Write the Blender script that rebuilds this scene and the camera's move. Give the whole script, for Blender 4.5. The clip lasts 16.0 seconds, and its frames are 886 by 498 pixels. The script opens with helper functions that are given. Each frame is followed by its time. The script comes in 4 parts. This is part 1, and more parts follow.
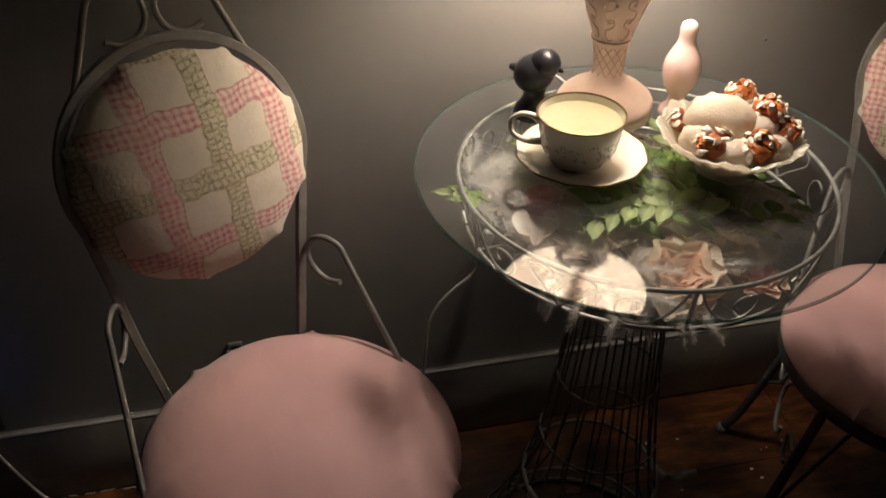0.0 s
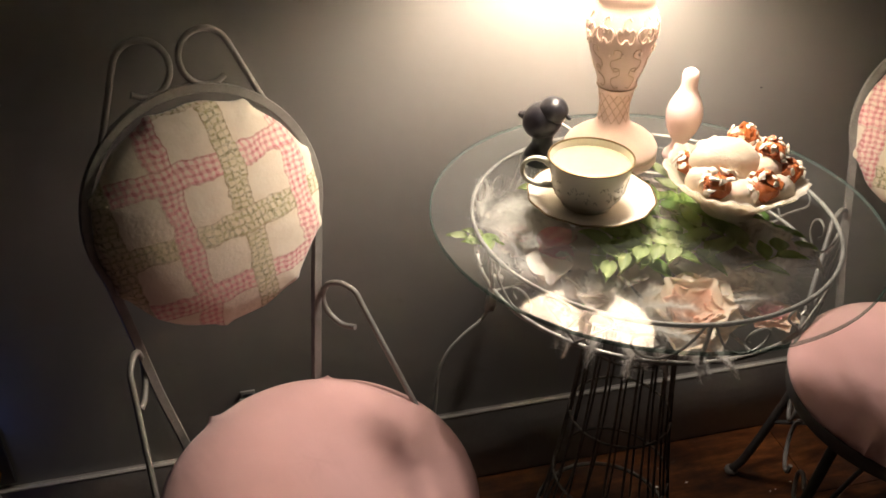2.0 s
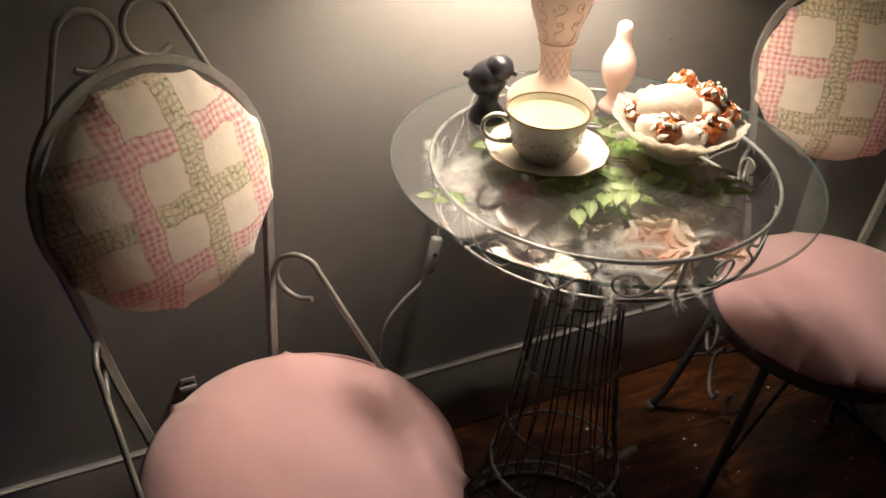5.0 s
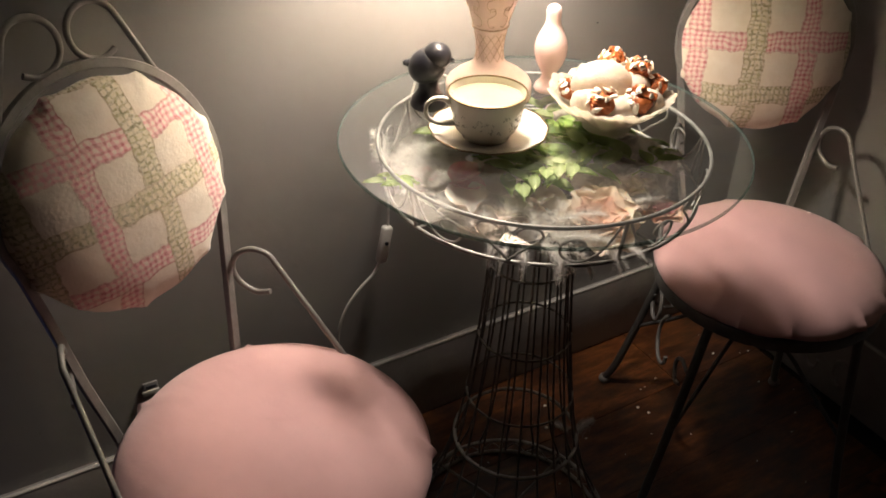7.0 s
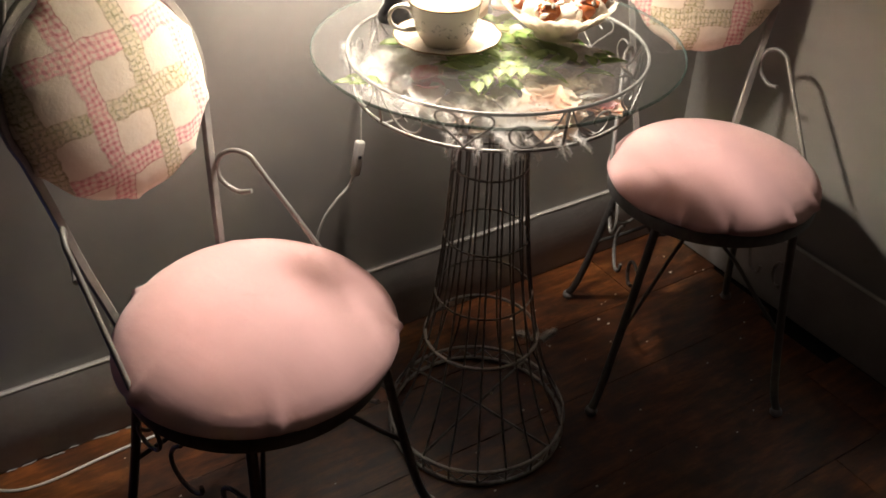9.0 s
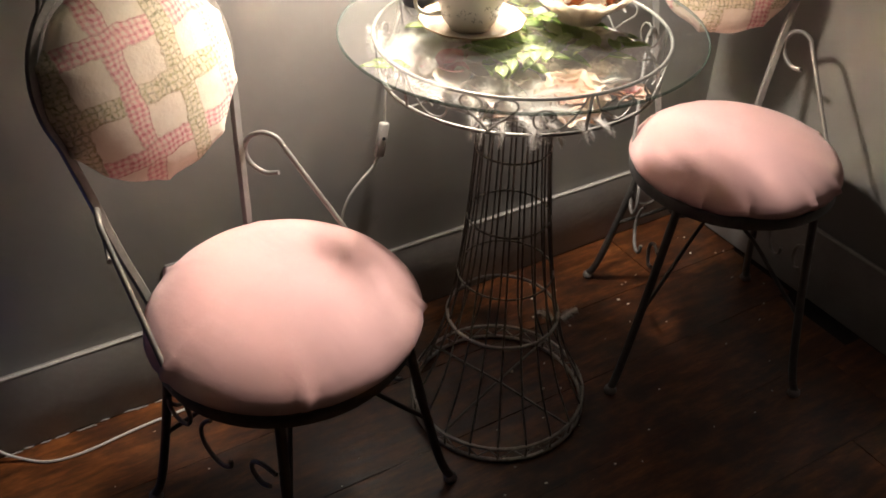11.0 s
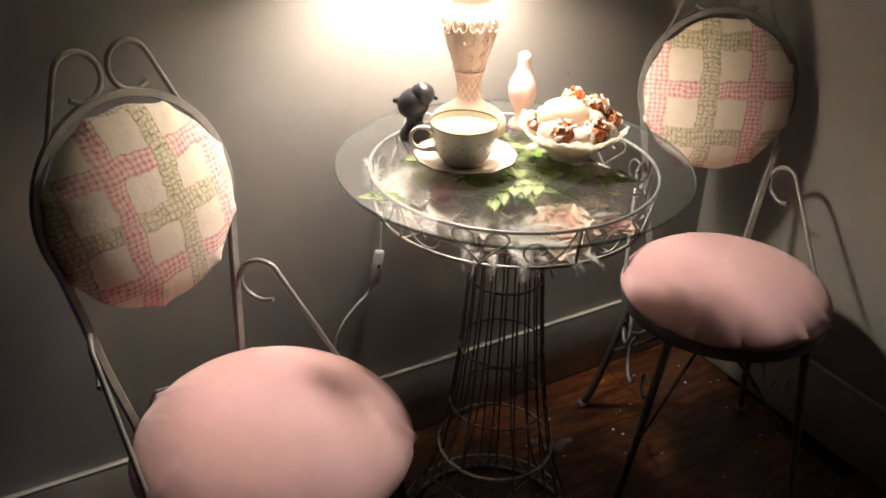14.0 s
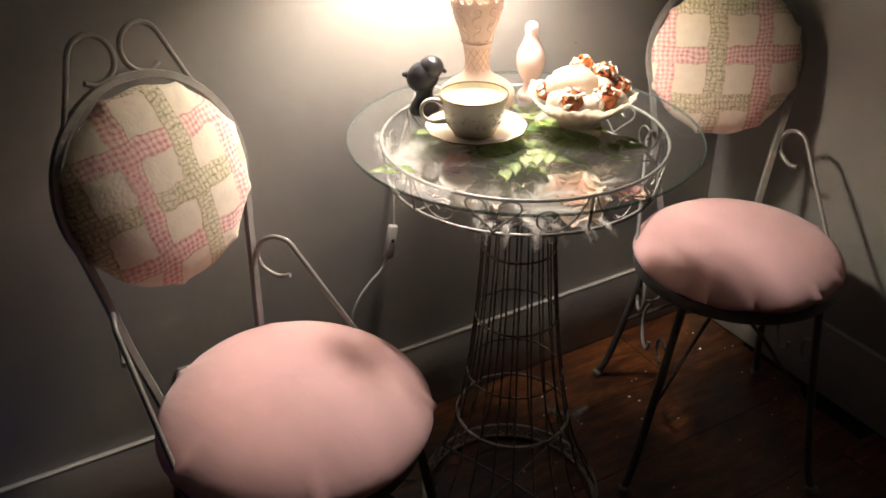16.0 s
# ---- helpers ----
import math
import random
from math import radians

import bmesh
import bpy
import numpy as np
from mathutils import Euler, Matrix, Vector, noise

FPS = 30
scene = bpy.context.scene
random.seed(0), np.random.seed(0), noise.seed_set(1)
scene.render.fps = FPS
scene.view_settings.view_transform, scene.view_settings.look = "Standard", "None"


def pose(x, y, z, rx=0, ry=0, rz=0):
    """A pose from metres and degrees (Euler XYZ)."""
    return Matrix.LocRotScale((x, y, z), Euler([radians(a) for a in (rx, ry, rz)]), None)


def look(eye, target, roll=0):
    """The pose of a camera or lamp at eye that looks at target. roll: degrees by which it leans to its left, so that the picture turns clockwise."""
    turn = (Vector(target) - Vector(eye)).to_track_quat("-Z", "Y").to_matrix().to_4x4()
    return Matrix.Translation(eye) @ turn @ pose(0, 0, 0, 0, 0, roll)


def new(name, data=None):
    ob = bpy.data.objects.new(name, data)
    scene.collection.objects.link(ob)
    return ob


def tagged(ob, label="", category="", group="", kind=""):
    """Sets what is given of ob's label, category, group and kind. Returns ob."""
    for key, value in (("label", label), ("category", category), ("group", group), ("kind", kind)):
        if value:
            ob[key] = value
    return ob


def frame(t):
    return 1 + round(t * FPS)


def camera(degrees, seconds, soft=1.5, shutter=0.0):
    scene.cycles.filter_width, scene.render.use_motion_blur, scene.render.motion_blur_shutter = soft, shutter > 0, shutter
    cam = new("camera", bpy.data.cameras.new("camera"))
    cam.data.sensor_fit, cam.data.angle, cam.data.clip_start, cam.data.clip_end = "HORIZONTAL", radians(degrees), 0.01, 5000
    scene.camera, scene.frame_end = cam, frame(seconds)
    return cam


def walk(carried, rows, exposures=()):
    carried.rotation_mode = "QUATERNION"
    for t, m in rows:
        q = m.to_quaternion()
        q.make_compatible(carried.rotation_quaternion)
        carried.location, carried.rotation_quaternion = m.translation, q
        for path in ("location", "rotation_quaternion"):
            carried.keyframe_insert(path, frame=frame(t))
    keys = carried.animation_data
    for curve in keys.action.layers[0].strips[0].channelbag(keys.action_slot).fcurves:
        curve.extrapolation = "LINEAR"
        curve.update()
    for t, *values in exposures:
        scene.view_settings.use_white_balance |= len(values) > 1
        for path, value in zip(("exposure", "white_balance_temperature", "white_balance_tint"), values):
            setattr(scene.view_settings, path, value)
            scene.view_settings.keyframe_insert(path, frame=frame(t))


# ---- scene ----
cam = camera(53.7, 16.0, 1.7)
PATH = [
    (0, (-1.202, -1.115, 1.314), (-0.84, 0.433, 0.101), 0.9),
    (0.5, (-1.232, -1.118, 1.313), (-0.935, 0.461, 0.121), 0.7),
    (1, (-1.247, -1.131, 1.315), (-0.976, 0.457, 0.129), -0.0),
    (1.5, (-1.245, -1.139, 1.32), (-0.933, 0.464, 0.166), -0.0),
    (2, (-1.239, -1.14, 1.315), (-0.841, 0.477, 0.208), 0.4),
    (2.5, (-1.25, -1.133, 1.313), (-0.795, 0.479, 0.22), 1.5),
    (3, (-1.249, -1.111, 1.314), (-0.783, 0.489, 0.208), 2.8),
    (5.5, (-1.407, -1.099, 1.298), (-0.634, 0.347, 0.154), 1.8),
    (6, (-1.398, -1.057, 1.309), (-0.598, 0.398, 0.195), 0.4),
    (6.5, (-1.402, -1.039, 1.293), (-0.583, 0.392, 0.161), 0.2),
    (7, (-1.424, -1.147, 1.294), (-0.582, 0.274, 0.166), 1.3),
    (7.5, (-1.458, -1.247, 1.288), (-0.613, 0.189, 0.181), 1.3),
    (8, (-1.481, -1.304, 1.271), (-0.635, 0.119, 0.149), 0.9),
    (8.5, (-1.48, -1.313, 1.263), (-0.619, 0.083, 0.119), 1.1),
    (11, (-1.496, -1.321, 1.283), (-0.694, 0.055, 0.074), 0.7),
    (11.5, (-1.49, -1.329, 1.294), (-0.682, 0.129, 0.189), 0.7),
    (12, (-1.483, -1.326, 1.295), (-0.665, 0.16, 0.235), 0.9),
    (12.5, (-1.484, -1.328, 1.3), (-0.657, 0.169, 0.263), 1.0),
    (13, (-1.486, -1.325, 1.301), (-0.652, 0.18, 0.282), 1.3),
    (13.5, (-1.488, -1.328, 1.302), (-0.637, 0.177, 0.295), 1.1),
    (14, (-1.489, -1.327, 1.303), (-0.613, 0.179, 0.321), 1.4),
    (14.5, (-1.487, -1.334, 1.304), (-0.619, 0.178, 0.324), 0.9),
    (15, (-1.488, -1.336, 1.31), (-0.616, 0.166, 0.319), 0.5),
    (15.5, (-1.5, -1.344, 1.307), (-0.628, 0.154, 0.31), -0.4),
    (16, (-1.503, -1.342, 1.298), (-0.659, 0.157, 0.277), -0.7),
]
EXPOSURES = [(0.0, -0.88, 6500, 10), (0.5, -0.36, 6500, 10), (1.2, -0.10, 6500, 10), (3.0, -0.06, 6500, 10), (7.0, 0.04, 6400, 10), (8.0, 0.30, 6350, 10), (8.5, 0.74, 6350, 10), (11.0, 1.10, 6350, 10), (11.5, 0.94, 6300, 10), (12.0, 0.56, 6250, 10), (13.0, 0.46, 6250, 10), (16.0, 0.46, 6250, 10)]
walk(cam, [(t, look(eye, target, roll)) for t, eye, target, roll in PATH], EXPOSURES)

# ---------------------------------------------------------------- light
world = bpy.data.worlds.new("world")
scene.world = world
world.use_nodes = True
world.node_tree.nodes["Background"].inputs[0].default_value = (0.9, 0.75, 0.6, 1)
world.node_tree.nodes["Background"].inputs[1].default_value = 0.013

BULB = Vector((-0.756, -0.136, 1.160))
bulb_data = bpy.data.lights.new("bulb_light", "POINT")
bulb_data.energy, bulb_data.color, bulb_data.shadow_soft_size = 25.0, (1.0, 0.87, 0.755), 0.052
new("bulb_light", bulb_data).location = BULB
led_data = bpy.data.lights.new("night_light_led", "POINT")
led_data.energy, led_data.color, led_data.shadow_soft_size = 0.040, (0.16, 0.24, 1.0), 0.015
new("night_light_led", led_data).location = (-1.758, -0.085, 0.322)


# ---------------------------------------------------------------- materials
def material(name, color, rough=0.6, metal=0.0, **more):
    m = bpy.data.materials.new(name)
    m.use_nodes = True
    b = m.node_tree.nodes["Principled BSDF"]
    b.inputs["Base Color"].default_value = (*color, 1)
    b.inputs["Roughness"].default_value = rough
    b.inputs["Metallic"].default_value = metal
    for key, value in more.items():
        b.inputs[key.replace("_", " ")].default_value = value
    return m


class Nodes:
    """Short hand for wiring a material's nodes."""

    def __init__(self, m):
        self.tree = m.node_tree
        self.bsdf = self.tree.nodes["Principled BSDF"]

    def add(self, kind, **values):
        n = self.tree.nodes.new(kind)
        for key, value in values.items():
            n.inputs[key.replace("_", " ")].default_value = value
        return n

    def link(self, a, b):
        self.tree.links.new(a, b)

    def value(self, v):
        n = self.tree.nodes.new("ShaderNodeValue")
        n.outputs[0].default_value = v
        return n.outputs[0]

    def math(self, op, a, b=0.0, c=0.0):
        n = self.tree.nodes.new("ShaderNodeMath")
        n.operation = op
        for i, v in enumerate((a, b, c)):
            if isinstance(v, (int, float)):
                n.inputs[i].default_value = v
            else:
                self.link(v, n.inputs[i])
        return n.outputs[0]

    def mix(self, fac, a, b, blend="MIX"):
        n = self.tree.nodes.new("ShaderNodeMix")
        n.data_type, n.blend_type = "RGBA", blend
        for i, v in ((0, fac), (6, a), (7, b)):
            if isinstance(v, (int, float)):
                n.inputs[i].default_value = v
            elif isinstance(v, tuple):
                n.inputs[i].default_value = (*v, 1)
            else:
                self.link(v, n.inputs[i])
        return n.outputs[2]

    def coords(self, kind="Object", scale=(1, 1, 1)):
        c = self.tree.nodes.new("ShaderNodeTexCoord")
        p = self.tree.nodes.new("ShaderNodeMapping")
        p.inputs["Scale"].default_value = scale
        self.link(c.outputs[kind], p.inputs[0])
        return p.outputs[0]

    def noise(self, vector, scale, detail=4.0, rough=0.55):
        n = self.add("ShaderNodeTexNoise", Scale=scale, Detail=detail, Roughness=rough)
        self.link(vector, n.inputs["Vector"])
        return n.outputs["Fac"]

    def ramp(self, fac, *stops):
        n = self.tree.nodes.new("ShaderNodeValToRGB")
        while len(n.color_ramp.elements) < len(stops):
            n.color_ramp.elements.new(0.5)
        for e, (at, color) in zip(n.color_ramp.elements, stops):
            e.position, e.color = at, (*color, 1)
        self.link(fac, n.inputs[0])
        return n.outputs[0]

    def bump(self, height, strength, distance):
        n = self.add("ShaderNodeBump", Strength=strength, Distance=distance)
        self.link(height, n.inputs["Height"])
        self.link(n.outputs[0], self.bsdf.inputs["Normal"])

    def color(self, c):
        self.link(c, self.bsdf.inputs["Base Color"])

    def rough(self, r):
        self.link(r, self.bsdf.inputs["Roughness"])


def mottled(name, low, high, rough=0.6, scale=30.0, bump=0.2, depth=0.001, metal=0.0, **more):
    """A surface that varies between two colours, with a fine relief."""
    m = material(name, low, rough, metal, **more)
    n = Nodes(m)
    v = n.coords()
    coarse, fine = n.noise(v, scale), n.noise(v, scale * 9)
    n.color(n.ramp(n.math("ADD", n.math("MULTIPLY", coarse, 0.7), n.math("MULTIPLY", fine, 0.3)), (0.3, low), (0.7, high)))
    n.bump(fine, bump, depth)
    return m


def wall_paint():
    m = material("grey_wall_paint", (0.25, 0.24, 0.225), 0.55)
    n = Nodes(m)
    v = n.coords()
    big, mid, fine = n.noise(v, 1.3), n.noise(v, 14), n.noise(v, 160, 3)
    c = n.ramp(big, (0.3, (0.225, 0.215, 0.20)), (0.7, (0.27, 0.26, 0.245)))
    c = n.mix(n.math("MULTIPLY", n.math("GREATER_THAN", mid, 0.70), 0.25), c, (0.17, 0.16, 0.15))
    n.color(c)
    n.rough(n.math("MULTIPLY_ADD", mid, 0.2, 0.42))
    n.bump(n.math("ADD", n.math("MULTIPLY", fine, 0.25), mid), 0.10, 0.004)
    return m


def floor_wood():
    m = material("old_dark_floorboard", (0.08, 0.03, 0.015), 0.35)
    n = Nodes(m)
    info = n.tree.nodes.new("ShaderNodeObjectInfo")
    geo = n.tree.nodes.new("ShaderNodeNewGeometry")
    shift = n.tree.nodes.new("ShaderNodeVectorMath")
    shift.operation = "MULTIPLY_ADD"
    n.link(geo.outputs["Position"], shift.inputs[0])
    shift.inputs[1].default_value = (5, 22, 22)
    n.link(info.outputs["Random"], shift.inputs[2])
    grain = n.noise(shift.outputs[0], 2.2, 8, 0.65)
    flat = n.tree.nodes.new("ShaderNodeMapping")
    n.link(geo.outputs["Position"], flat.inputs[0])
    blot, speck = n.math("ADD", n.math("MULTIPLY", n.noise(flat.outputs[0], 5.0, 5), 0.6), n.math("MULTIPLY", n.noise(flat.outputs[0], 17.0, 6, 0.65), 0.4)), n.noise(flat.outputs[0], 55, 4)
    c = n.ramp(grain, (0.30, (0.030, 0.009, 0.004)), (0.50, (0.13, 0.042, 0.012)), (0.72, (0.33, 0.115, 0.030)))
    tone = n.math("MULTIPLY_ADD", info.outputs["Random"], 0.5, 0.7)
    c = n.mix(1.0, c, n.ramp(n.math("MULTIPLY", tone, 0.8), (0.0, (0, 0, 0)), (1.0, (1, 1, 1))), "MULTIPLY")
    c = n.mix(n.ramp(blot, (0.44, (0, 0, 0)), (0.62, (0.86, 0.86, 0.86))), c, (0.022, 0.011, 0.007))
    c = n.mix(n.math("MULTIPLY", n.math("GREATER_THAN", speck, 0.72), 0.5), c, (0.20, 0.15, 0.10))
    n.color(c)
    n.rough(n.math("MULTIPLY_ADD", blot, 0.35, 0.22))
    n.bump(n.math("ADD", grain, n.math("MULTIPLY", speck, 0.6)), 0.35, 0.003)
    return m


def pink_cotton():
    m = material("pink_cotton", (0.72, 0.40, 0.36), 0.85, Sheen_Weight=0.25, Sheen_Roughness=0.6)
    n = Nodes(m)
    v = n.coords()
    n.color(n.ramp(n.noise(v, 7), (0.3, (0.68, 0.39, 0.375)), (0.7, (0.76, 0.455, 0.435))))
    weave = n.math("ADD", n.noise(n.coords(scale=(1, 12, 1)), 90, 2), n.noise(n.coords(scale=(12, 1, 1)), 90, 2))
    creases = n.math("ADD", n.noise(n.coords(scale=(4, 1.2, 1)), 4.2, 1), n.math("MULTIPLY", n.noise(n.coords(scale=(5.5, 1.6, 1)), 9.0, 2), 0.35))
    n.bump(n.math("ADD", n.math("MULTIPLY", weave, 0.04), creases), 0.22, 0.008)
    return m


def plaid_cotton(name, x_pink, z_pink, pitch, turn=0.0):
    """Cream cloth with interwoven pink gingham and olive hatched ribbons. x_pink, z_pink: where a pink ribbon lies."""
    m = material(name, (0.78, 0.70, 0.58), 0.9, Sheen_Weight=0.2)
    n = Nodes(m)
    v = n.coords()
    wobble = n.noise(v, 22, 2)
    tilted = n.tree.nodes.new("ShaderNodeMapping")
    tilted.inputs["Rotation"].default_value = (0, radians(turn), 0)
    n.link(v, tilted.inputs[0])
    sep = n.tree.nodes.new("ShaderNodeSeparateXYZ")
    n.link(tilted.outputs[0], sep.inputs[0])
    wob = n.math("ADD", n.math("MULTIPLY_ADD", wobble, 0.020, -0.010), n.math("MULTIPLY_ADD", n.noise(v, 110, 2), 0.005, -0.0025))
    x = n.math("ADD", sep.outputs[0], wob)
    z = n.math("SUBTRACT", sep.outputs[2], wob)

    def ribbons(a, pink):
        """(mask of any ribbon, 1 where it is an olive one) across the coordinate a."""
        k = n.math("DIVIDE", n.math("SUBTRACT", a, pink), pitch)
        near = n.math("ABSOLUTE", n.math("SUBTRACT", k, n.math("ROUND", k)))
        mask = n.math("LESS_THAN", near, 0.185)
        odd = n.math("GREATER_THAN", n.math("FLOORED_MODULO", n.math("ADD", n.math("ROUND", k), 100.0), 2.0), 0.5)
        return mask, odd, n.math("ROUND", k), near

    mx, ox, kx, nx = ribbons(x, x_pink)
    mz, oz, kz, nz = ribbons(z, z_pink)
    # which ribbon passes on top at a crossing
    over = n.math("GREATER_THAN", n.math("FLOORED_MODULO", n.math("ADD", n.math("ADD", kx, kz), 200.0), 2.0), 0.5)
    fine_x = n.math("GREATER_THAN", n.math("SINE", n.math("MULTIPLY", x, 720.0)), 0.10)
    fine_z = n.math("GREATER_THAN", n.math("SINE", n.math("MULTIPLY", z, 720.0)), 0.10)
    both = n.math("ADD", fine_x, fine_z)
    gingham = n.ramp(n.math("MULTIPLY", both, 0.5), (0.0, (0.80, 0.66, 0.58)), (0.5, (0.72, 0.33, 0.34)), (1.0, (0.48, 0.075, 0.12)))
    thread = n.noise(n.coords(scale=(1, 1, 1)), 260, 2)
    patch = n.noise(v, 75, 3)
    jitter = n.math("MULTIPLY", patch, 2.6)
    bars_z = n.math("GREATER_THAN", n.math("SINE", n.math("MULTIPLY_ADD", z, 760.0, jitter)), 0.25)
    bars_x = n.math("GREATER_THAN", n.math("SINE", n.math("MULTIPLY_ADD", x, 760.0, jitter)), 0.25)
    fade = n.math("MULTIPLY_ADD", n.math("GREATER_THAN", thread, 0.47), 0.6, 0.3)
    ground = n.ramp(patch, (0.35, (0.60, 0.54, 0.36)), (0.65, (0.74, 0.67, 0.51)))
    ink = n.ramp(n.noise(v, 130, 2), (0.4, (0.16, 0.15, 0.06)), (0.6, (0.36, 0.33, 0.15)))
    along_x = n.math("GREATER_THAN", n.math("SINE", n.math("MULTIPLY_ADD", x, 640.0, jitter)), 0.55)
    along_z = n.math("GREATER_THAN", n.math("SINE", n.math("MULTIPLY_ADD", z, 640.0, jitter)), 0.55)
    olive_v = n.mix(n.math("MULTIPLY", n.math("MAXIMUM", bars_z, along_x), fade), ground, ink)
    olive_h = n.mix(n.math("MULTIPLY", n.math("MAXIMUM", bars_x, along_z), fade), ground, ink)
    gingham = n.mix(n.math("MULTIPLY", patch, 0.35), gingham, (0.80, 0.66, 0.58))
    edge_x = n.math("GREATER_THAN", nx, 0.155)
    edge_z = n.math("GREATER_THAN", nz, 0.155)
    col_v = n.mix(ox, gingham, olive_v)
    col_h = n.mix(oz, gingham, olive_h)
    col_v = n.mix(n.math("MULTIPLY", edge_x, 0.35), col_v, (0.33, 0.20, 0.12))
    col_h = n.mix(n.math("MULTIPLY", edge_z, 0.35), col_h, (0.33, 0.20, 0.12))
    cream = n.ramp(n.noise(v, 60), (0.3, (0.74, 0.655, 0.53)), (0.7, (0.80, 0.73, 0.615)))
    top_h = n.mix(mz, n.mix(mx, cream, col_v), col_h)
    top_v = n.mix(mx, n.mix(mz, cream, col_h), col_v)
    c = n.mix(over, top_h, top_v)
    faint = n.ramp(n.noise(v, 170, 3), (0.42, (0.04, 0.04, 0.04)), (0.66, (0.45, 0.45, 0.45)))
    n.color(n.mix(faint, c, cream))
    puff = n.math("ADD", n.math("MULTIPLY", n.math("MAXIMUM", mx, mz), 0.35), n.math("ADD", n.math("MULTIPLY", thread, 0.25), n.noise(v, 26, 3)))
    n.bump(puff, 0.4, 0.004)
    return m


def petal_stuff(name, base, tip, rough=0.6):
    """Thin silk petals; the colour runs by the height in the piece, with faint veins."""
    m = material(name, base, rough, Subsurface_Weight=0.15, Subsurface_Radius=(0.01, 0.006, 0.004))
    n = Nodes(m)
    v = n.coords()
    n.color(n.mix(n.ramp(n.noise(v, 40, 3), (0.35, (0, 0, 0)), (0.65, (1, 1, 1))), base, tip))
    n.bump(n.noise(n.coords(scale=(1, 1, 5)), 120, 3), 0.15, 0.002)
    return m


def leaf_stuff(name, dark, light):
    m = material(name, dark, 0.5)
    n = Nodes(m)
    geo = n.tree.nodes.new("ShaderNodeNewGeometry")
    v = n.coords()
    t = n.math("ADD", n.math("MULTIPLY", geo.outputs["Random Per Island"], 0.6), n.math("MULTIPLY", n.noise(v, 60), 0.4))
    n.color(n.ramp(t, (0.2, dark), (0.8, light)))
    n.bump(n.noise(v, 130, 3), 0.25, 0.002)
    return m


WALL = wall_paint()
TRIM = mottled("grey_gloss_trim", (0.23, 0.215, 0.20), (0.30, 0.285, 0.265), 0.38, 12, 0.15, 0.002)
TRIM_EDGE = mottled("worn_pale_trim_edge", (0.40, 0.38, 0.35), (0.55, 0.53, 0.48), 0.45, 40, 0.2)
CEIL = mottled("ceiling_beige", (0.36, 0.34, 0.31), (0.42, 0.40, 0.37), 0.8, 10)
FLOOR = floor_wood()
DUST = mottled("dark_gap", (0.006, 0.004, 0.003), (0.012, 0.009, 0.007), 0.9, 30)
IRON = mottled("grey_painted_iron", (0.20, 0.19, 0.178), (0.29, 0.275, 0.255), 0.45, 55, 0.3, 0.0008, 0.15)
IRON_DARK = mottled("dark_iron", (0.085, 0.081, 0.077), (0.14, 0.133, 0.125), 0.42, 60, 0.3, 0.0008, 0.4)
WIRE = mottled("aged_white_wire", (0.20, 0.185, 0.165), (0.50, 0.48, 0.44), 0.42, 70, 0.3, 0.0006, 0.3)
WIRE_DARK = mottled("darker_wire", (0.14, 0.127, 0.11), (0.30, 0.28, 0.245), 0.45, 60, 0.3, 0.0006, 0.4)
PINK = pink_cotton()
PLAID_A = plaid_cotton("plaid_patchwork", -0.048, 0.803 - 0.728, 0.0815, 6.0)
PLAID_B = plaid_cotton("plaid_patchwork_shifted", -0.124, 0.014, 0.0925)
BLUSH = mottled("blush_glaze", (0.76, 0.58, 0.52), (0.83, 0.66, 0.59), 0.40, 25, 0.15, 0.001)
GILT = mottled("worn_gilt", (0.50, 0.34, 0.24), (0.66, 0.49, 0.38), 0.4, 90, 0.2, 0.0006, 0.3)
PINK_GLAZE = mottled("pink_gloss_glaze", (0.84, 0.62, 0.585), (0.88, 0.67, 0.63), 0.16, 20, 0.05, 0.0006)
BLACK_GLAZE = mottled("black_satin_glaze", (0.012, 0.012, 0.016), (0.03, 0.03, 0.036), 0.30, 30, 0.1, 0.0006)
CHINA = mottled("ivory_china", (0.76, 0.71, 0.60), (0.80, 0.76, 0.66), 0.14, 12, 0.03, 0.0005)
CHINA_PRINT = mottled("faded_floral_print", (0.30, 0.29, 0.24), (0.50, 0.47, 0.38), 0.2, 300, 0.05, 0.0004)
GOLD_RIM = mottled("tarnished_gold_rim", (0.13, 0.085, 0.04), (0.24, 0.165, 0.075), 0.3, 80, 0.1, 0.0004, 0.7)
WAX = mottled("cream_wax", (0.30, 0.27, 0.16), (0.35, 0.315, 0.195), 0.4, 20, 0.05, 0.0006, Subsurface_Weight=0.2, Subsurface_Radius=(0.01, 0.008, 0.004))
MILK = mottled("milk_glass", (0.66, 0.62, 0.54), (0.72, 0.68, 0.60), 0.22, 30, 0.1, 0.0008)
CREAM = mottled("whipped_cream", (0.76, 0.64, 0.50), (0.84, 0.76, 0.65), 0.55, 40, 0.4, 0.003, Subsurface_Weight=0.2, Subsurface_Radius=(0.008, 0.006, 0.004))
PECAN = mottled("glazed_pecan", (0.26, 0.055, 0.012), (0.55, 0.17, 0.045), 0.3, 90, 0.4, 0.002)
FLAKE = mottled("white_flakes", (0.74, 0.66, 0.53), (0.84, 0.77, 0.66), 0.6, 80, 0.2)
FEATHER = mottled("white_feather", (0.80, 0.78, 0.74), (0.88, 0.86, 0.83), 0.9, 40, 0.1)
PLASTIC = mottled("white_cord_plastic", (0.62, 0.60, 0.56), (0.70, 0.68, 0.63), 0.4, 30, 0.1)
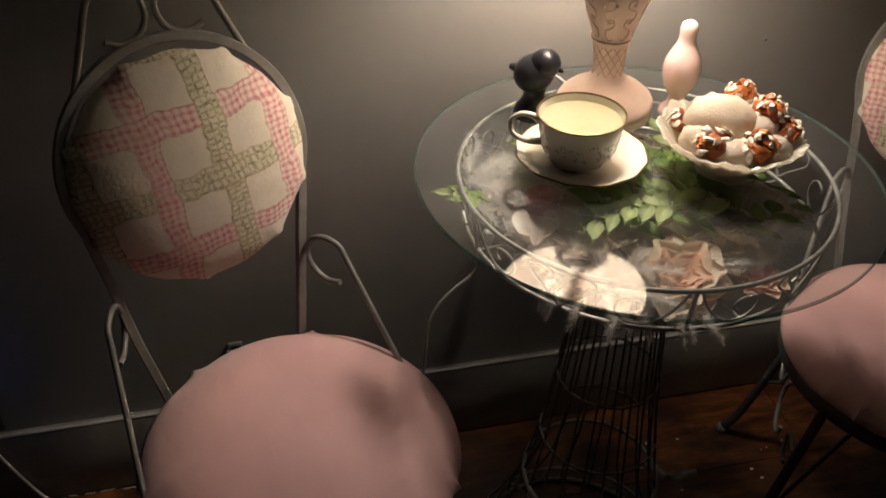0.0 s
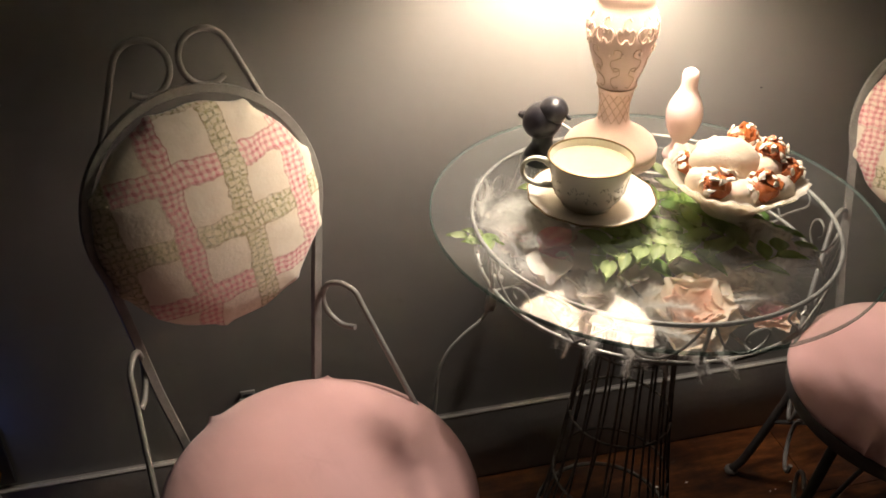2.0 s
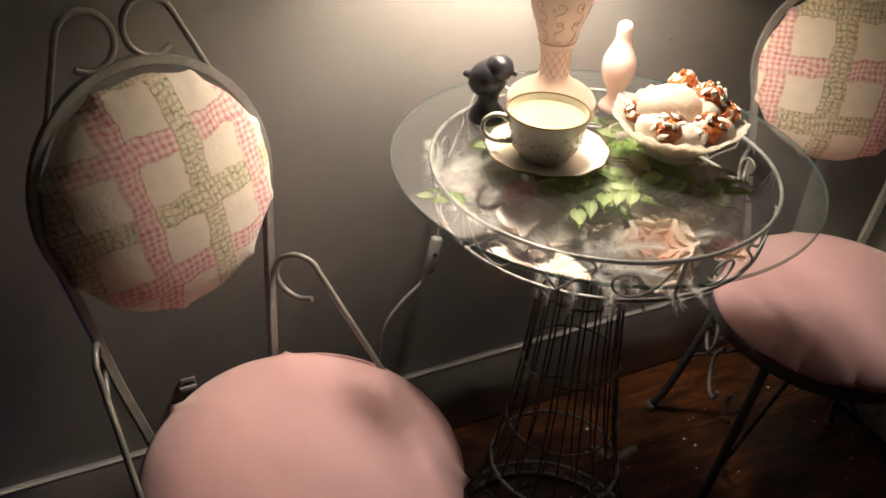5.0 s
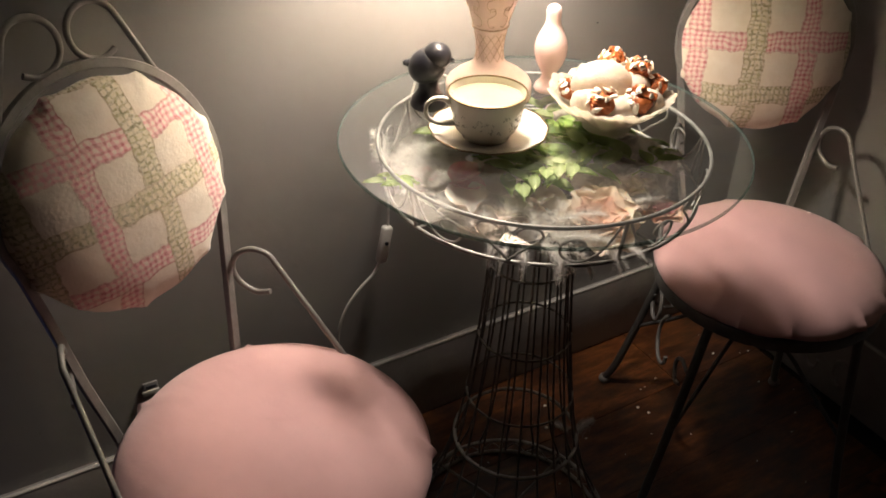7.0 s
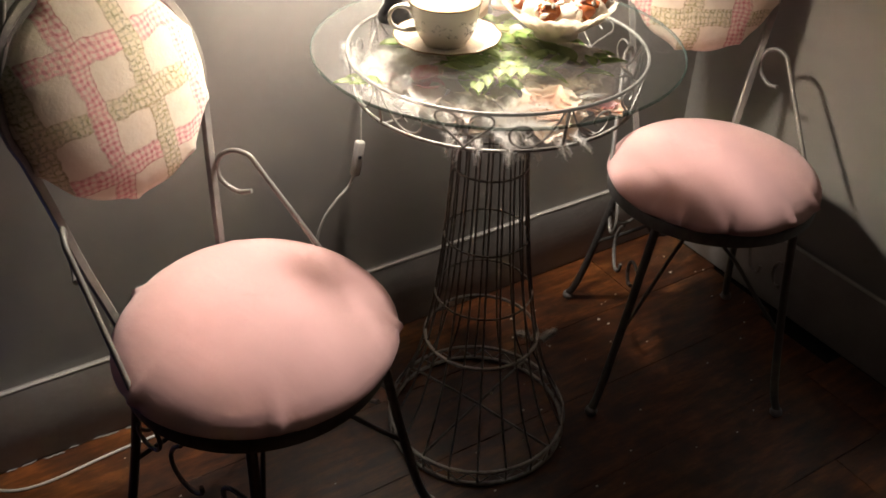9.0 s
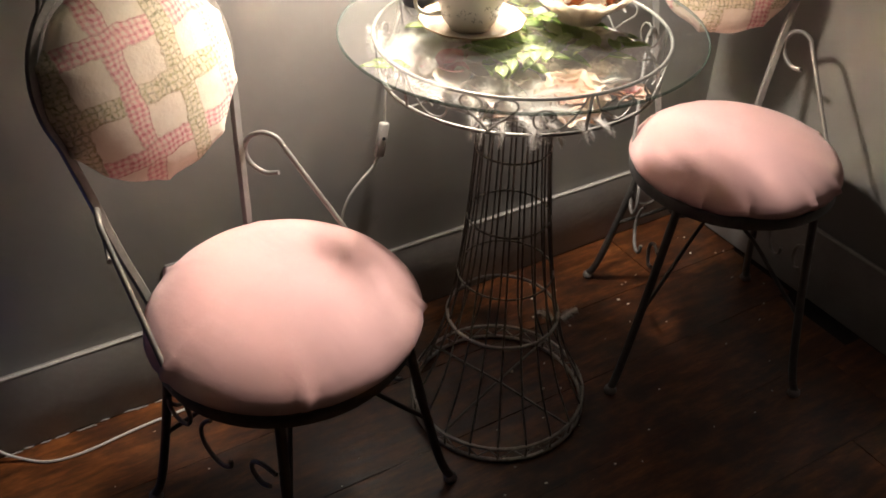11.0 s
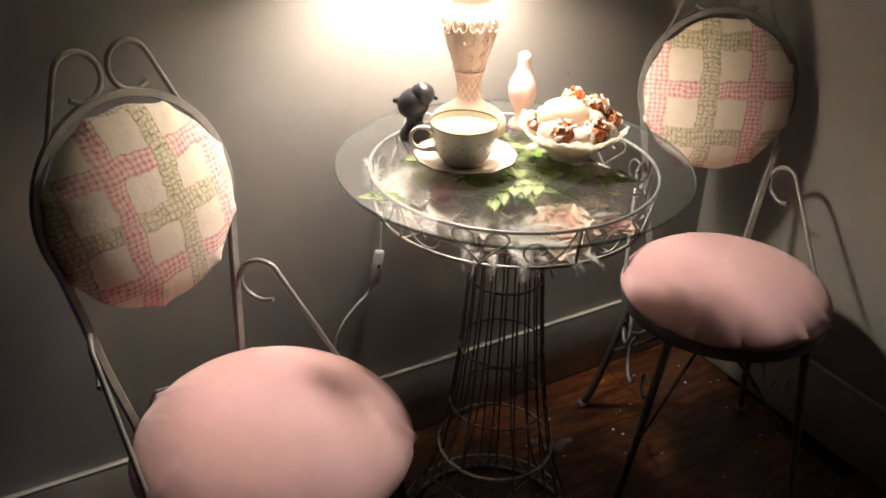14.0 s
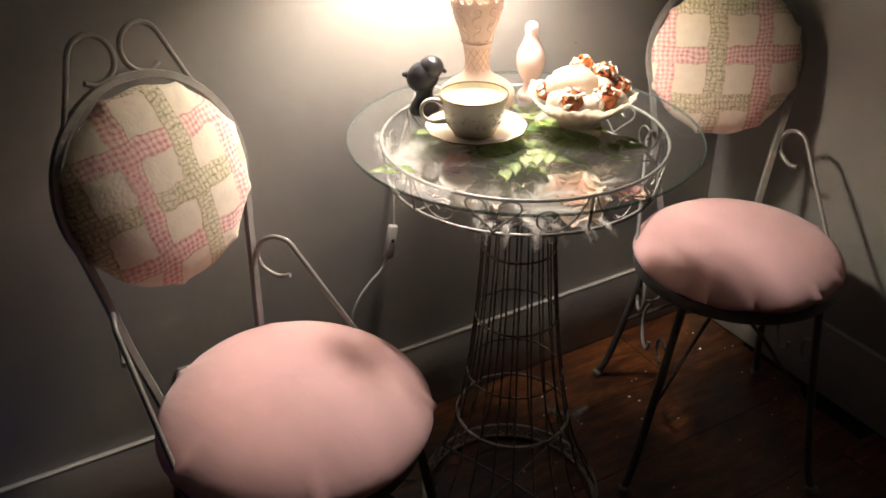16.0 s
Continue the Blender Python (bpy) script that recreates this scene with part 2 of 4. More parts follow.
PEACH = petal_stuff("peach_petal", (0.90, 0.74, 0.58), (0.92, 0.86, 0.72))
PEACH_DEEP = petal_stuff("deep_peach_petal", (0.88, 0.50, 0.38), (0.93, 0.76, 0.60))
ROSE_PINK = petal_stuff("rose_pink_petal", (0.72, 0.26, 0.30), (0.88, 0.66, 0.62))
PALE_PETAL = petal_stuff("pale_petal", (0.84, 0.77, 0.71), (0.90, 0.86, 0.80))
LEAF = leaf_stuff("silk_leaf", (0.17, 0.30, 0.055), (0.40, 0.54, 0.15))
LEAF_PALE = leaf_stuff("pale_silk_leaf", (0.30, 0.40, 0.13), (0.56, 0.62, 0.32))
LEAF_DARK = leaf_stuff("dark_silk_leaf", (0.06, 0.16, 0.035), (0.20, 0.34, 0.08))


def thin_glass(name, tint, gloss_by, rough=0.01, body=None, dust=0.0):
    """Clear glass: it lets light through, a little dimmed, and mirrors where gloss_by is an index or a share."""
    m = bpy.data.materials.new(name)
    m.use_nodes = True
    t = m.node_tree
    clear, gloss, mix = t.nodes.new("ShaderNodeBsdfTransparent"), t.nodes.new("ShaderNodeBsdfGlossy"), t.nodes.new("ShaderNodeMixShader")
    clear.inputs["Color"].default_value = (*tint, 1)
    gloss.inputs["Roughness"].default_value = rough
    if gloss_by > 1:
        fresnel = t.nodes.new("ShaderNodeFresnel")
        fresnel.inputs["IOR"].default_value = gloss_by
        t.links.new(fresnel.outputs[0], mix.inputs[0])
    else:
        mix.inputs[0].default_value = gloss_by
    t.links.new(clear.outputs[0], mix.inputs[1])
    t.links.new(gloss.outputs[0], mix.inputs[2])
    out = mix
    if body:
        solid, out = t.nodes.new("ShaderNodeBsdfDiffuse"), t.nodes.new("ShaderNodeMixShader")
        solid.inputs["Color"].default_value = (*body, 1)
        out.inputs[0].default_value = 0.45
        t.links.new(mix.outputs[0], out.inputs[1])
        t.links.new(solid.outputs[0], out.inputs[2])
    if dust:
        # a film of dust and wiped smears on the upper face
        film, coated = t.nodes.new("ShaderNodeBsdfDiffuse"), t.nodes.new("ShaderNodeMixShader")
        film.inputs["Color"].default_value = (0.80, 0.79, 0.76, 1)
        n = Nodes(m)
        share = n.ramp(n.noise(n.coords(scale=(1, 2.5, 1)), 7, 4), (0.3, (dust * 0.6,) * 3), (0.7, (dust * 1.4,) * 3))
        t.links.new(share, coated.inputs[0])
        t.links.new(out.outputs[0], coated.inputs[1])
        t.links.new(film.outputs[0], coated.inputs[2])
        out = coated
    t.links.new(out.outputs[0], t.nodes["Material Output"].inputs["Surface"])
    t.nodes.remove(t.nodes["Principled BSDF"])
    return m


GLASS = thin_glass("clear_glass", (0.96, 0.975, 0.965), 1.6, dust=0.030)
GLASS_BASE = thin_glass("clear_glass_underside", (0.95, 0.97, 0.96), 0.0)
GLASS_EDGE = thin_glass("green_glass_edge", (0.72, 0.82, 0.78), 0.08, 0.1, (0.10, 0.145, 0.125))


def lets_light_through(m, share, color):
    """Thin or milky stuff: a share of the light that falls on one side leaves on the other."""
    t = m.node_tree
    far, blend = t.nodes.new("ShaderNodeBsdfTranslucent"), t.nodes.new("ShaderNodeMixShader")
    far.inputs["Color"].default_value = (*color, 1)
    blend.inputs[0].default_value = share
    t.links.new(t.nodes["Principled BSDF"].outputs[0], blend.inputs[1])
    t.links.new(far.outputs[0], blend.inputs[2])
    t.links.new(blend.outputs[0], t.nodes["Material Output"].inputs["Surface"])


lets_light_through(MILK, 0.6, (0.86, 0.80, 0.70))
lets_light_through(FEATHER, 0.5, (0.92, 0.90, 0.87))
for m in (LEAF, LEAF_PALE, LEAF_DARK):
    lets_light_through(m, 0.4, (0.40, 0.55, 0.12))
lets_light_through(CREAM, 0.3, (0.85, 0.74, 0.60))
for m in (PEACH, PEACH_DEEP, PALE_PETAL):
    lets_light_through(m, 0.45, (0.92, 0.80, 0.70))
SHADE = material("lamp_shade_cloth", (0.82, 0.76, 0.66), 0.9)
lets_light_through(SHADE, 0.08, (0.80, 0.70, 0.56))
LED = material("blue_led_glow", (0.7, 0.85, 1.0), 0.3, Emission_Color=(0.30, 0.50, 1.0, 1), Emission_Strength=0.55)
LED_CORE = material("white_led_glow", (0.8, 0.9, 1.0), 0.3, Emission_Color=(0.62, 0.82, 1.0, 1), Emission_Strength=2.6)
AMBER = material("amber_plastic", (0.45, 0.20, 0.05), 0.25, Transmission_Weight=0.3)
NAVY = mottled("dark_plate", (0.02, 0.02, 0.028), (0.04, 0.04, 0.05), 0.4, 30)


# ---------------------------------------------------------------- mesh helpers
def mesh_of(name, bm, mat, smooth=True):
    me = bpy.data.meshes.new(name)
    bm.normal_update()
    bm.to_mesh(me)
    bm.free()
    for m in mat if isinstance(mat, (list, tuple)) else [mat]:
        me.materials.append(m)
    if smooth:
        me.shade_smooth()
        me.set_sharp_from_angle(angle=radians(50))
    return me


def part(name, bm, mat, parent=None, label="", smooth=True, m=None):
    ob = new(name, mesh_of(name, bm, mat, smooth))
    ob.parent = parent
    if m is not None:
        ob.matrix_basis = m
    return tagged(ob, label)


def thing(name, m, label, category, group="", kind=""):
    ob = new(name)
    ob.empty_display_size = 0.05
    ob.matrix_basis = m
    return tagged(ob, label, category, group, kind)


def box(bm, x0, x1, y0, y1, z0, z1, bevel=0.0):
    made = bmesh.ops.create_cube(bm, size=1.0, matrix=Matrix.LocRotScale(((x0 + x1) / 2, (y0 + y1) / 2, (z0 + z1) / 2), None, (x1 - x0, y1 - y0, z1 - z0)))
    if bevel:
        edges = {e for v in made["verts"] for e in v.link_edges}
        bmesh.ops.bevel(bm, geom=list(edges), offset=bevel, segments=2, profile=0.5, affect="EDGES")
    return bm


def smooth_path(points, steps=8, closed=False):
    """A Catmull-Rom curve through the points."""
    p = [Vector(q) for q in points]
    n, out = len(p), []
    for i in range(n if closed else n - 1):
        a = p[i - 1] if closed or i else p[0] * 2 - p[1]
        b, c = p[i], p[(i + 1) % n]
        d = p[(i + 2) % n] if closed or i + 2 < n else c * 2 - b
        for k in range(steps):
            t = k / steps
            out.append(0.5 * (2 * b + (c - a) * t + (2 * a - 5 * b + 4 * c - d) * t * t + (3 * b - a - 3 * c + d) * t ** 3))
    if not closed:
        out.append(p[-1])
    return out


def tube(bm, points, r, sides=8, closed=False, taper=None):
    """A round rod along the points."""
    pts = [Vector(q) for q in points]
    n, rings = len(pts), []
    normal = None
    for i in range(n):
        t = (pts[(i + 1) % n] - pts[i - 1]) if closed else (pts[min(i + 1, n - 1)] - pts[max(i - 1, 0)])
        t.normalize()
        if normal is None:
            normal = t.orthogonal()
        normal = (normal - t * normal.dot(t)).normalized()
        other = t.cross(normal)
        rad = r * (taper(i / (n - 1)) if taper else 1.0)
        ring = []
        for k in range(sides):
            a = 2 * math.pi * k / sides
            d = (normal * math.cos(a) + other * math.sin(a)) * rad
            ring.append(bm.verts.new(pts[i] + d))
        rings.append(ring)
    if closed:
        # join with the turn that lies nearest
        first, last = rings[0], rings[-1]
        s = min(range(sides), key=lambda q: (first[q].co - last[0].co).length)
        rings.append([first[(k + s) % sides] for k in range(sides)])
    for a, b in zip(rings, rings[1:]):
        for k in range(sides):
            bm.faces.new((a[k], a[(k + 1) % sides], b[(k + 1) % sides], b[k]))
    if not closed:
        bm.faces.new(rings[0][::-1])
        bm.faces.new(rings[-1])
    return bm


def circle(r, z=0.0, n=48, a0=0.0, a1=360.0, cx=0.0, cy=0.0):
    closed = abs(a1 - a0) >= 360
    k = n if closed else n + 1
    return [Vector((cx + r * math.cos(radians(a0 + (a1 - a0) * i / n)), cy + r * math.sin(radians(a0 + (a1 - a0) * i / n)), z)) for i in range(k)]


def lathe(bm, profile, n=40, wave=None, cx=0.0, cy=0.0):
    """Turns (radius, height) pairs round z; wave(angle, i) gives a factor and a lift for each point."""
    rings = []
    for i, (r, z) in enumerate(profile):
        ring = []
        for k in range(n):
            a = 2 * math.pi * k / n
            f, dz = wave(a, i) if wave else (1.0, 0.0)
            ring.append(bm.verts.new((cx + r * f * math.cos(a), cy + r * f * math.sin(a), z + dz)))
        rings.append(ring)
    for a, b in zip(rings, rings[1:]):
        for k in range(n):
            bm.faces.new((a[k], a[(k + 1) % n], b[(k + 1) % n], b[k]))
    hollow = profile[0] == profile[-1]
    if profile[0][0] > 1e-4 and not hollow:
        bm.faces.new(rings[0][::-1])
    if profile[-1][0] > 1e-4 and not hollow:
        bm.faces.new(rings[-1])
    bmesh.ops.remove_doubles(bm, verts=bm.verts, dist=1e-5)
    return bm


def blob(bm, at, size, rough=0.0, seed=0.0, sub=2, turn=None):
    m = Matrix.LocRotScale(at, turn, size)
    made = bmesh.ops.create_icosphere(bm, subdivisions=sub, radius=1.0)
    for v in made["verts"]:
        d = 1 + rough * noise.noise(v.co * 2.2 + Vector((seed, seed * 1.7, 0)))
        v.co = m @ (v.co * d)
    return made["verts"]


# ---------------------------------------------------------------- the room
def slab(name, x0, x1, y0, y1, z0, z1, mat, label, category):
    return tagged(part(name, box(bmesh.new(), x0, x1, y0, y1, z0, z1), mat, None, smooth=False), label, category, kind="structure")


slab("wall_back", -3.6, 0.12, 0.0, 0.12, 0.0, 2.5, WALL, "unseen grey wall added to close the room behind the table", "wall")
slab("wall_right", 0.0, 0.12, -3.4, 0.0, 0.0, 2.5, WALL, "unseen grey wall added to close the room of the corner", "wall")
# two walls and a ceiling out of view, added to bounce lamp light
slab("wall_left", -3.72, -3.6, -3.4, 0.12, 0.0, 2.5, WALL, "unseen grey wall added to close the room", "wall")
slab("wall_front", -3.72, 0.12, -3.52, -3.4, 0.0, 2.5, WALL, "unseen grey wall added to close the room", "wall")
slab("ceiling", -3.72, 0.12, -3.52, 0.12, 2.5, 2.6, CEIL, "unseen beige ceiling added to bounce the lamp light", "ceiling")
floor = slab("floor", -3.72, 0.12, -3.52, 0.12, -0.12, -0.022, DUST, "old dark-stained wooden plank floor", "floor")


def skirting(name, length, m):
    """A tall flat skirting board with a worn pale top edge; it runs along x from 0 and stands out along -y."""
    base = thing(name, m, "tall grey painted skirting board with worn top edge", "skirting board", kind="structure")
    part("board", box(bmesh.new(), 0, length, -0.016, 0, 0.0, 0.171, 0.0015), TRIM, base)
    bm = bmesh.new()
    k = int(length / 0.04)
    pts = [(length * i / k, -0.0135 + 0.0012 * noise.noise((i * 0.7, 1, 0)), 0.1735 + 0.0012 * noise.noise((i * 0.5, 5, 0))) for i in range(k + 1)]
    tube(bm, pts, 0.0035, 6)
    part("top_edge", bm, TRIM_EDGE, base, "worn pale edge")
    return base


skirting("baseboard_back", 3.58, pose(-3.6, 0, 0))
skirting("baseboard_right", 3.38, pose(0, -0.017, 0, 0, 0, -90))


# ---------------------------------------------------------------- chairs
PAD_FULL = [(0.140, 0.4280), (0.1900, 0.4275), (0.1985, 0.4285), (0.2020, 0.432), (0.2005, 0.438), (0.193, 0.448), (0.178, 0.461), (0.150, 0.478), (0.107, 0.492), (0.053, 0.500), (0.0, 0.5025)]
PAD_FLAT = [(0.140, 0.4270), (0.1850, 0.4265), (0.1915, 0.4270), (0.1940, 0.432), (0.192, 0.440), (0.184, 0.452), (0.168, 0.465), (0.140, 0.478), (0.102, 0.488), (0.050, 0.4945), (0.0, 0.4965)]


def make_chair(m, plaid, pad, tucks, pad_tucks, label, seed, stance):
    rnd = random.Random(seed)
    chair = thing("parlour_chair", m, label, "chair", "chairs at the table")
    lean = 0.207

    def on_back(x, z, off=0.0):
        return Vector((x, 0.19 + lean * (z - 0.42) + off, z))

    normal = Vector((0, 1, -lean)).normalized()

    def strap(bm, points, wide, deep):
        """A square-edged iron bar that stays flat to the plane of the back."""
        rings = []
        for i, p in enumerate(points):
            t = (points[min(i + 1, len(points) - 1)] - points[max(i - 1, 0)]).normalized()
            side = t.cross(normal).normalized()
            rings.append([bm.verts.new(p + side * (wide / 2 * a) + normal * (deep / 2 * b)) for a, b in ((-1, -0.7), (-0.8, -1), (0.8, -1), (1, -0.7), (1, 1), (-1, 1))])
        for a, b in zip(rings, rings[1:]):
            for k in range(6):
                bm.faces.new((a[k], a[(k + 1) % 6], b[(k + 1) % 6], b[k]))
        bm.faces.new(rings[0][::-1])
        bm.faces.new(rings[-1])
        bmesh.ops.recalc_face_normals(bm, faces=bm.faces)

    # seat ring
    bm = bmesh.new()
    lathe(bm, [(0.160, 0.404), (0.188, 0.400), (0.1910, 0.402), (0.1910, 0.422), (0.188, 0.425), (0.160, 0.424), (0.160, 0.404)], 56)
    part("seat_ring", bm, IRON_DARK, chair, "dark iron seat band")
    # seat cushion, puckered where the cloth is tacked under

    def seat_wave(a, i):
        f, dz = 1.0, 0.0
        if i >= 1:
            d = math.degrees(a)
            edge = max(0.0, 1 - abs(i - 2.5) / 3.5)
            for t in tucks:
                q = abs((d - t + 180) % 360 - 180)
                f += edge * (0.040 * math.exp(-(q / 1.5) ** 2) - 0.010 * math.exp(-((q - 4.0) / 2.2) ** 2))
                dz += edge * 0.007 * math.exp(-(q / 2.0) ** 2)
                inner = max(0.0, (8 - i) / 5) if i >= 4 else 0.0
                dz += inner * (0.0022 * math.exp(-(q / 3.0) ** 2) - 0.0013 * math.exp(-((q - 7.0) / 3.5) ** 2))
            f += 0.0022 * edge * noise.noise((16 * math.cos(a), 16 * math.sin(a), seed + i * 0.1))
            f += 0.006 * edge * noise.noise((3 * math.cos(a) + seed, 3 * math.sin(a), i * 0.2))
            dz += 0.0025 * noise.noise((4 * math.cos(a) * (8 - i) / 8, 4 * math.sin(a) * (8 - i) / 8, seed))
        if i >= 3 and pad is PAD_FULL:
            rear = max(0.0, math.sin(a + 0.25))
            dz += 0.013 * rear * (0.5 if i == 3 else 1.0 if i <= 8 else 0.0)
            f += 0.012 * rear * (1.0 if i <= 6 else 0.0)
        return f, dz

    bm = bmesh.new()
    lathe(bm, pad, 144, seat_wave)
    part("seat_cushion", bm, PINK, chair, "puffy pink cotton seat pad with puckered edge", m=pose(0.006, 0.003, 0) if pad is PAD_FULL else None)
    # arched back frame whose ends run down to the seat ring
    c, r = 0.737, 0.151
    arch = [(r * math.cos(radians(a)), c + r * math.sin(radians(a))) for a in range(-20, 201, 10)]
    right = [(0.091, 0.405), (0.098, 0.45), (0.111, 0.52), (0.126, 0.60), (0.136, 0.65)]
    left = [(-x - 0.010 * min(1.0, (0.66 - z) / 0.15), z) for x, z in reversed(right)]
    outline = [on_back(x, z) for x, z in right + arch + left]
    bm = bmesh.new()
    strap(bm, smooth_path(outline, 3), 0.0125, 0.0105)
    part("back_frame", bm, IRON, chair, "grey iron arched back")
    # inner hoop that carries the pad
    bm = bmesh.new()
    tube(bm, [on_back(0.139 * math.cos(a * math.pi / 24), 0.729 + 0.139 * math.sin(a * math.pi / 24), -0.004) for a in range(48)], 0.004, 6, closed=True)
    part("pad_hoop", bm, IRON_DARK, chair)
    # back pad: a shallow dome towards the sitter, flat behind

    def pad_wave(a, i):
        f, dz = 1.0, 0.0
        if 0 < i < 8:
            d = math.degrees(a)
            edge = max(0.0, 1 - abs(i - 2) / 3.0)
            for t in pad_tucks:
                q = abs((d - t + 180) % 360 - 180)
                f += edge * (0.040 * math.exp(-(q / 3.0) ** 2) - 0.018 * math.exp(-((q - 12) / 8) ** 2))
                dz += edge * 0.003 * math.exp(-(q / 4.0) ** 2)
            f += edge * 0.006 * noise.noise((14 * math.cos(a), 14 * math.sin(a), seed))
            f += edge * 0.014 * noise.noise((2.2 * math.cos(a) + seed, 2.2 * math.sin(a), 0.3))
            dz += 0.0025 * noise.noise((3 * math.cos(a) * (8 - i) / 8, 3 * math.sin(a) * (8 - i) / 8, seed))
        return f, dz

    bm = bmesh.new()
    lathe(bm, [(0.0, -0.014), (0.141, -0.012), (0.1485, -0.004), (0.1475, 0.006), (0.138, 0.0165), (0.116, 0.0270), (0.085, 0.0355), (0.045, 0.0405), (0.0, 0.0420)], 120, pad_wave)
    turn = Matrix.Rotation(radians(90), 4, "X")
    bmesh.ops.transform(bm, matrix=turn, verts=bm.verts)
    tip = math.degrees(math.atan(lean))
    part("back_cushion", bm, plaid, chair, "round back pad in cream, pink and olive plaid patchwork", m=Matrix.Translation(on_back(0, 0.730, -0.006)) @ Matrix.Rotation(radians(-tip), 4, "X"))
    # crest scrolls
    for s in (-1, 1):
        pts = [(0.107, 0.842), (0.0945, 0.8725), (0.082, 0.903)]
        pts += [(0.039 + 0.033 * math.cos(radians(a)), 0.921 + 0.033 * math.sin(radians(a))) for a in range(22, 270, 22)]
        pts += [(0.045, 0.889), (0.058, 0.895)]
        bm = bmesh.new()
        tube(bm, smooth_path([on_back(s * x - 0.003, z) for x, z in pts], 5), 0.0042, 8)
        part("crest_scroll", bm, IRON, chair)
        # side brace: hooked at the post, its straight end on the seat ring
        end = Vector((s * 0.188, 0.012, 0.416))
        ahead = Vector((s * 0.45, -0.89, 0))
        hub, rr = Vector((s * 0.146, 0.188, 0.565)), 0.037
        pts = [hub + ahead * (rr * math.cos(radians(a))) + Vector((0, 0, rr * math.sin(radians(a)))) for a in (-62, -100, -145, 175, 135, 98, 72, 52)]
        top = pts[-1].copy()
        pts += [top.lerp(end, k) for k in (0.08, 0.35, 0.7, 1.0)]
        bm = bmesh.new()
        tube(bm, smooth_path(pts, 5), 0.0042, 8)
        part("side_brace", bm, IRON, chair)
    # splayed legs with turned-out feet
    legs = {}
    for a in (45, 135, 225, 315):
        d = Vector((math.cos(radians(a)), math.sin(radians(a)), 0))
        pts = [d * 0.172 + Vector((0, 0, 0.418)), d * 0.180 + Vector((0, 0, 0.36)), d * 0.205 + Vector((0, 0, 0.22)), d * 0.232 + Vector((0, 0, 0.09)), d * 0.247 + Vector((0, 0, 0.035)), d * 0.259 + Vector((0, 0, 0.010))]
        pts = [q + stance * (1 - q.z / 0.42) for q in pts]
        bm = bmesh.new()
        tube(bm, smooth_path(pts, 4), 0.0078, 10)
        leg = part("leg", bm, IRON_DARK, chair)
        bm = bmesh.new()
        lathe(bm, [(0.0, 0.0), (0.010, 0.0), (0.0125, 0.004), (0.011, 0.011), (0.007, 0.015), (0.0, 0.016)], 14, cx=pts[-1].x, cy=pts[-1].y)
        part("foot_cap", bm, IRON, leg, "worn metal foot cap")
        legs[a] = d
    # scrolls in the two sides, between rear and front leg
    for rear, front in ((135, 225), (45, 315), (135, 45)):
        along = (legs[front] - legs[rear]).normalized()
        foot = legs[rear] * 0.198 - Vector((0, 0, 0.055))
        for pts in (((0.000, 0.370), (0.026, 0.366), (0.052, 0.348), (0.060, 0.318), (0.044, 0.291), (0.018, 0.290), (0.004, 0.308), (0.008, 0.326)), ((0.118, 0.358), (0.098, 0.338), (0.084, 0.310), (0.086, 0.280), (0.104, 0.260), (0.128, 0.258), (0.148, 0.272), (0.150, 0.288)), ((0.262, 0.352), (0.230, 0.350), (0.208, 0.334), (0.206, 0.312), (0.222, 0.298), (0.242, 0.306))):
            bm = bmesh.new()
            tube(bm, smooth_path([foot + along * x + Vector((0, 0, z)) + stance * (1 - z / 0.42) for x, z in pts], 6), 0.0036, 7)
            part("side_scroll", bm, IRON, chair)
    for a in (45, 135):
        d = legs[a]
        pts = [d * (0.214 * k) + stance * (1 - z / 0.42) + Vector((0, 0, z)) for k, z in ((1, 0.175), (0.72, 0.225), (0.4, 0.285), (0.12, 0.315 + 0.008 * (a == 45)), (-0.12, 0.315 + 0.008 * (a == 45)), (-0.4, 0.285), (-0.72, 0.225), (-1, 0.175))]
        bm = bmesh.new()
        tube(bm, smooth_path(pts, 5), 0.004, 8)
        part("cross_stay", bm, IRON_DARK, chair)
    return chair


make_chair(pose(-1.212, -0.378, 0, 0, 0, 20), PLAID_A, PAD_FULL, (236, 174, 313, 60, 110), (340, 157, 308, 263, 62, 205, 20, 110), "iron parlour chair, pink seat pad, plaid round back, beside the table", 3, Vector((0.012, 0.024, 0)))
make_chair(pose(-0.315, -0.373, 0, 0, 0, -30.5), PLAID_B, PAD_FLAT, (262, 300, 322, 226, 240, 20, 100), (23, 200, 252, 300, 340, 140, 75), "iron parlour chair with pink pad and plaid back, in the corner", 8, Vector((-0.022, -0.006, 0)))

# ---------------------------------------------------------------- table
TX, TY = -0.757, -0.283
table = thing("wire_table", pose(TX, TY, 0), "round wire pedestal table with scrollwork rim and glass top", "table")
bm = bmesh.new()
tube(bm, circle(0.227, 0.7420, 96), 0.0028, 8, closed=True)
part("upper_ring", bm, WIRE, table)
bm = bmesh.new()
tube(bm, circle(0.219, 0.683, 96), 0.0029, 8, closed=True)
part("lower_ring", bm, WIRE, table)


def on_rim(a, z):
    r = 0.219 + (z - 0.683) / 0.0575 * 0.008
    return Vector((r * math.cos(radians(a)), r * math.sin(radians(a)), z))


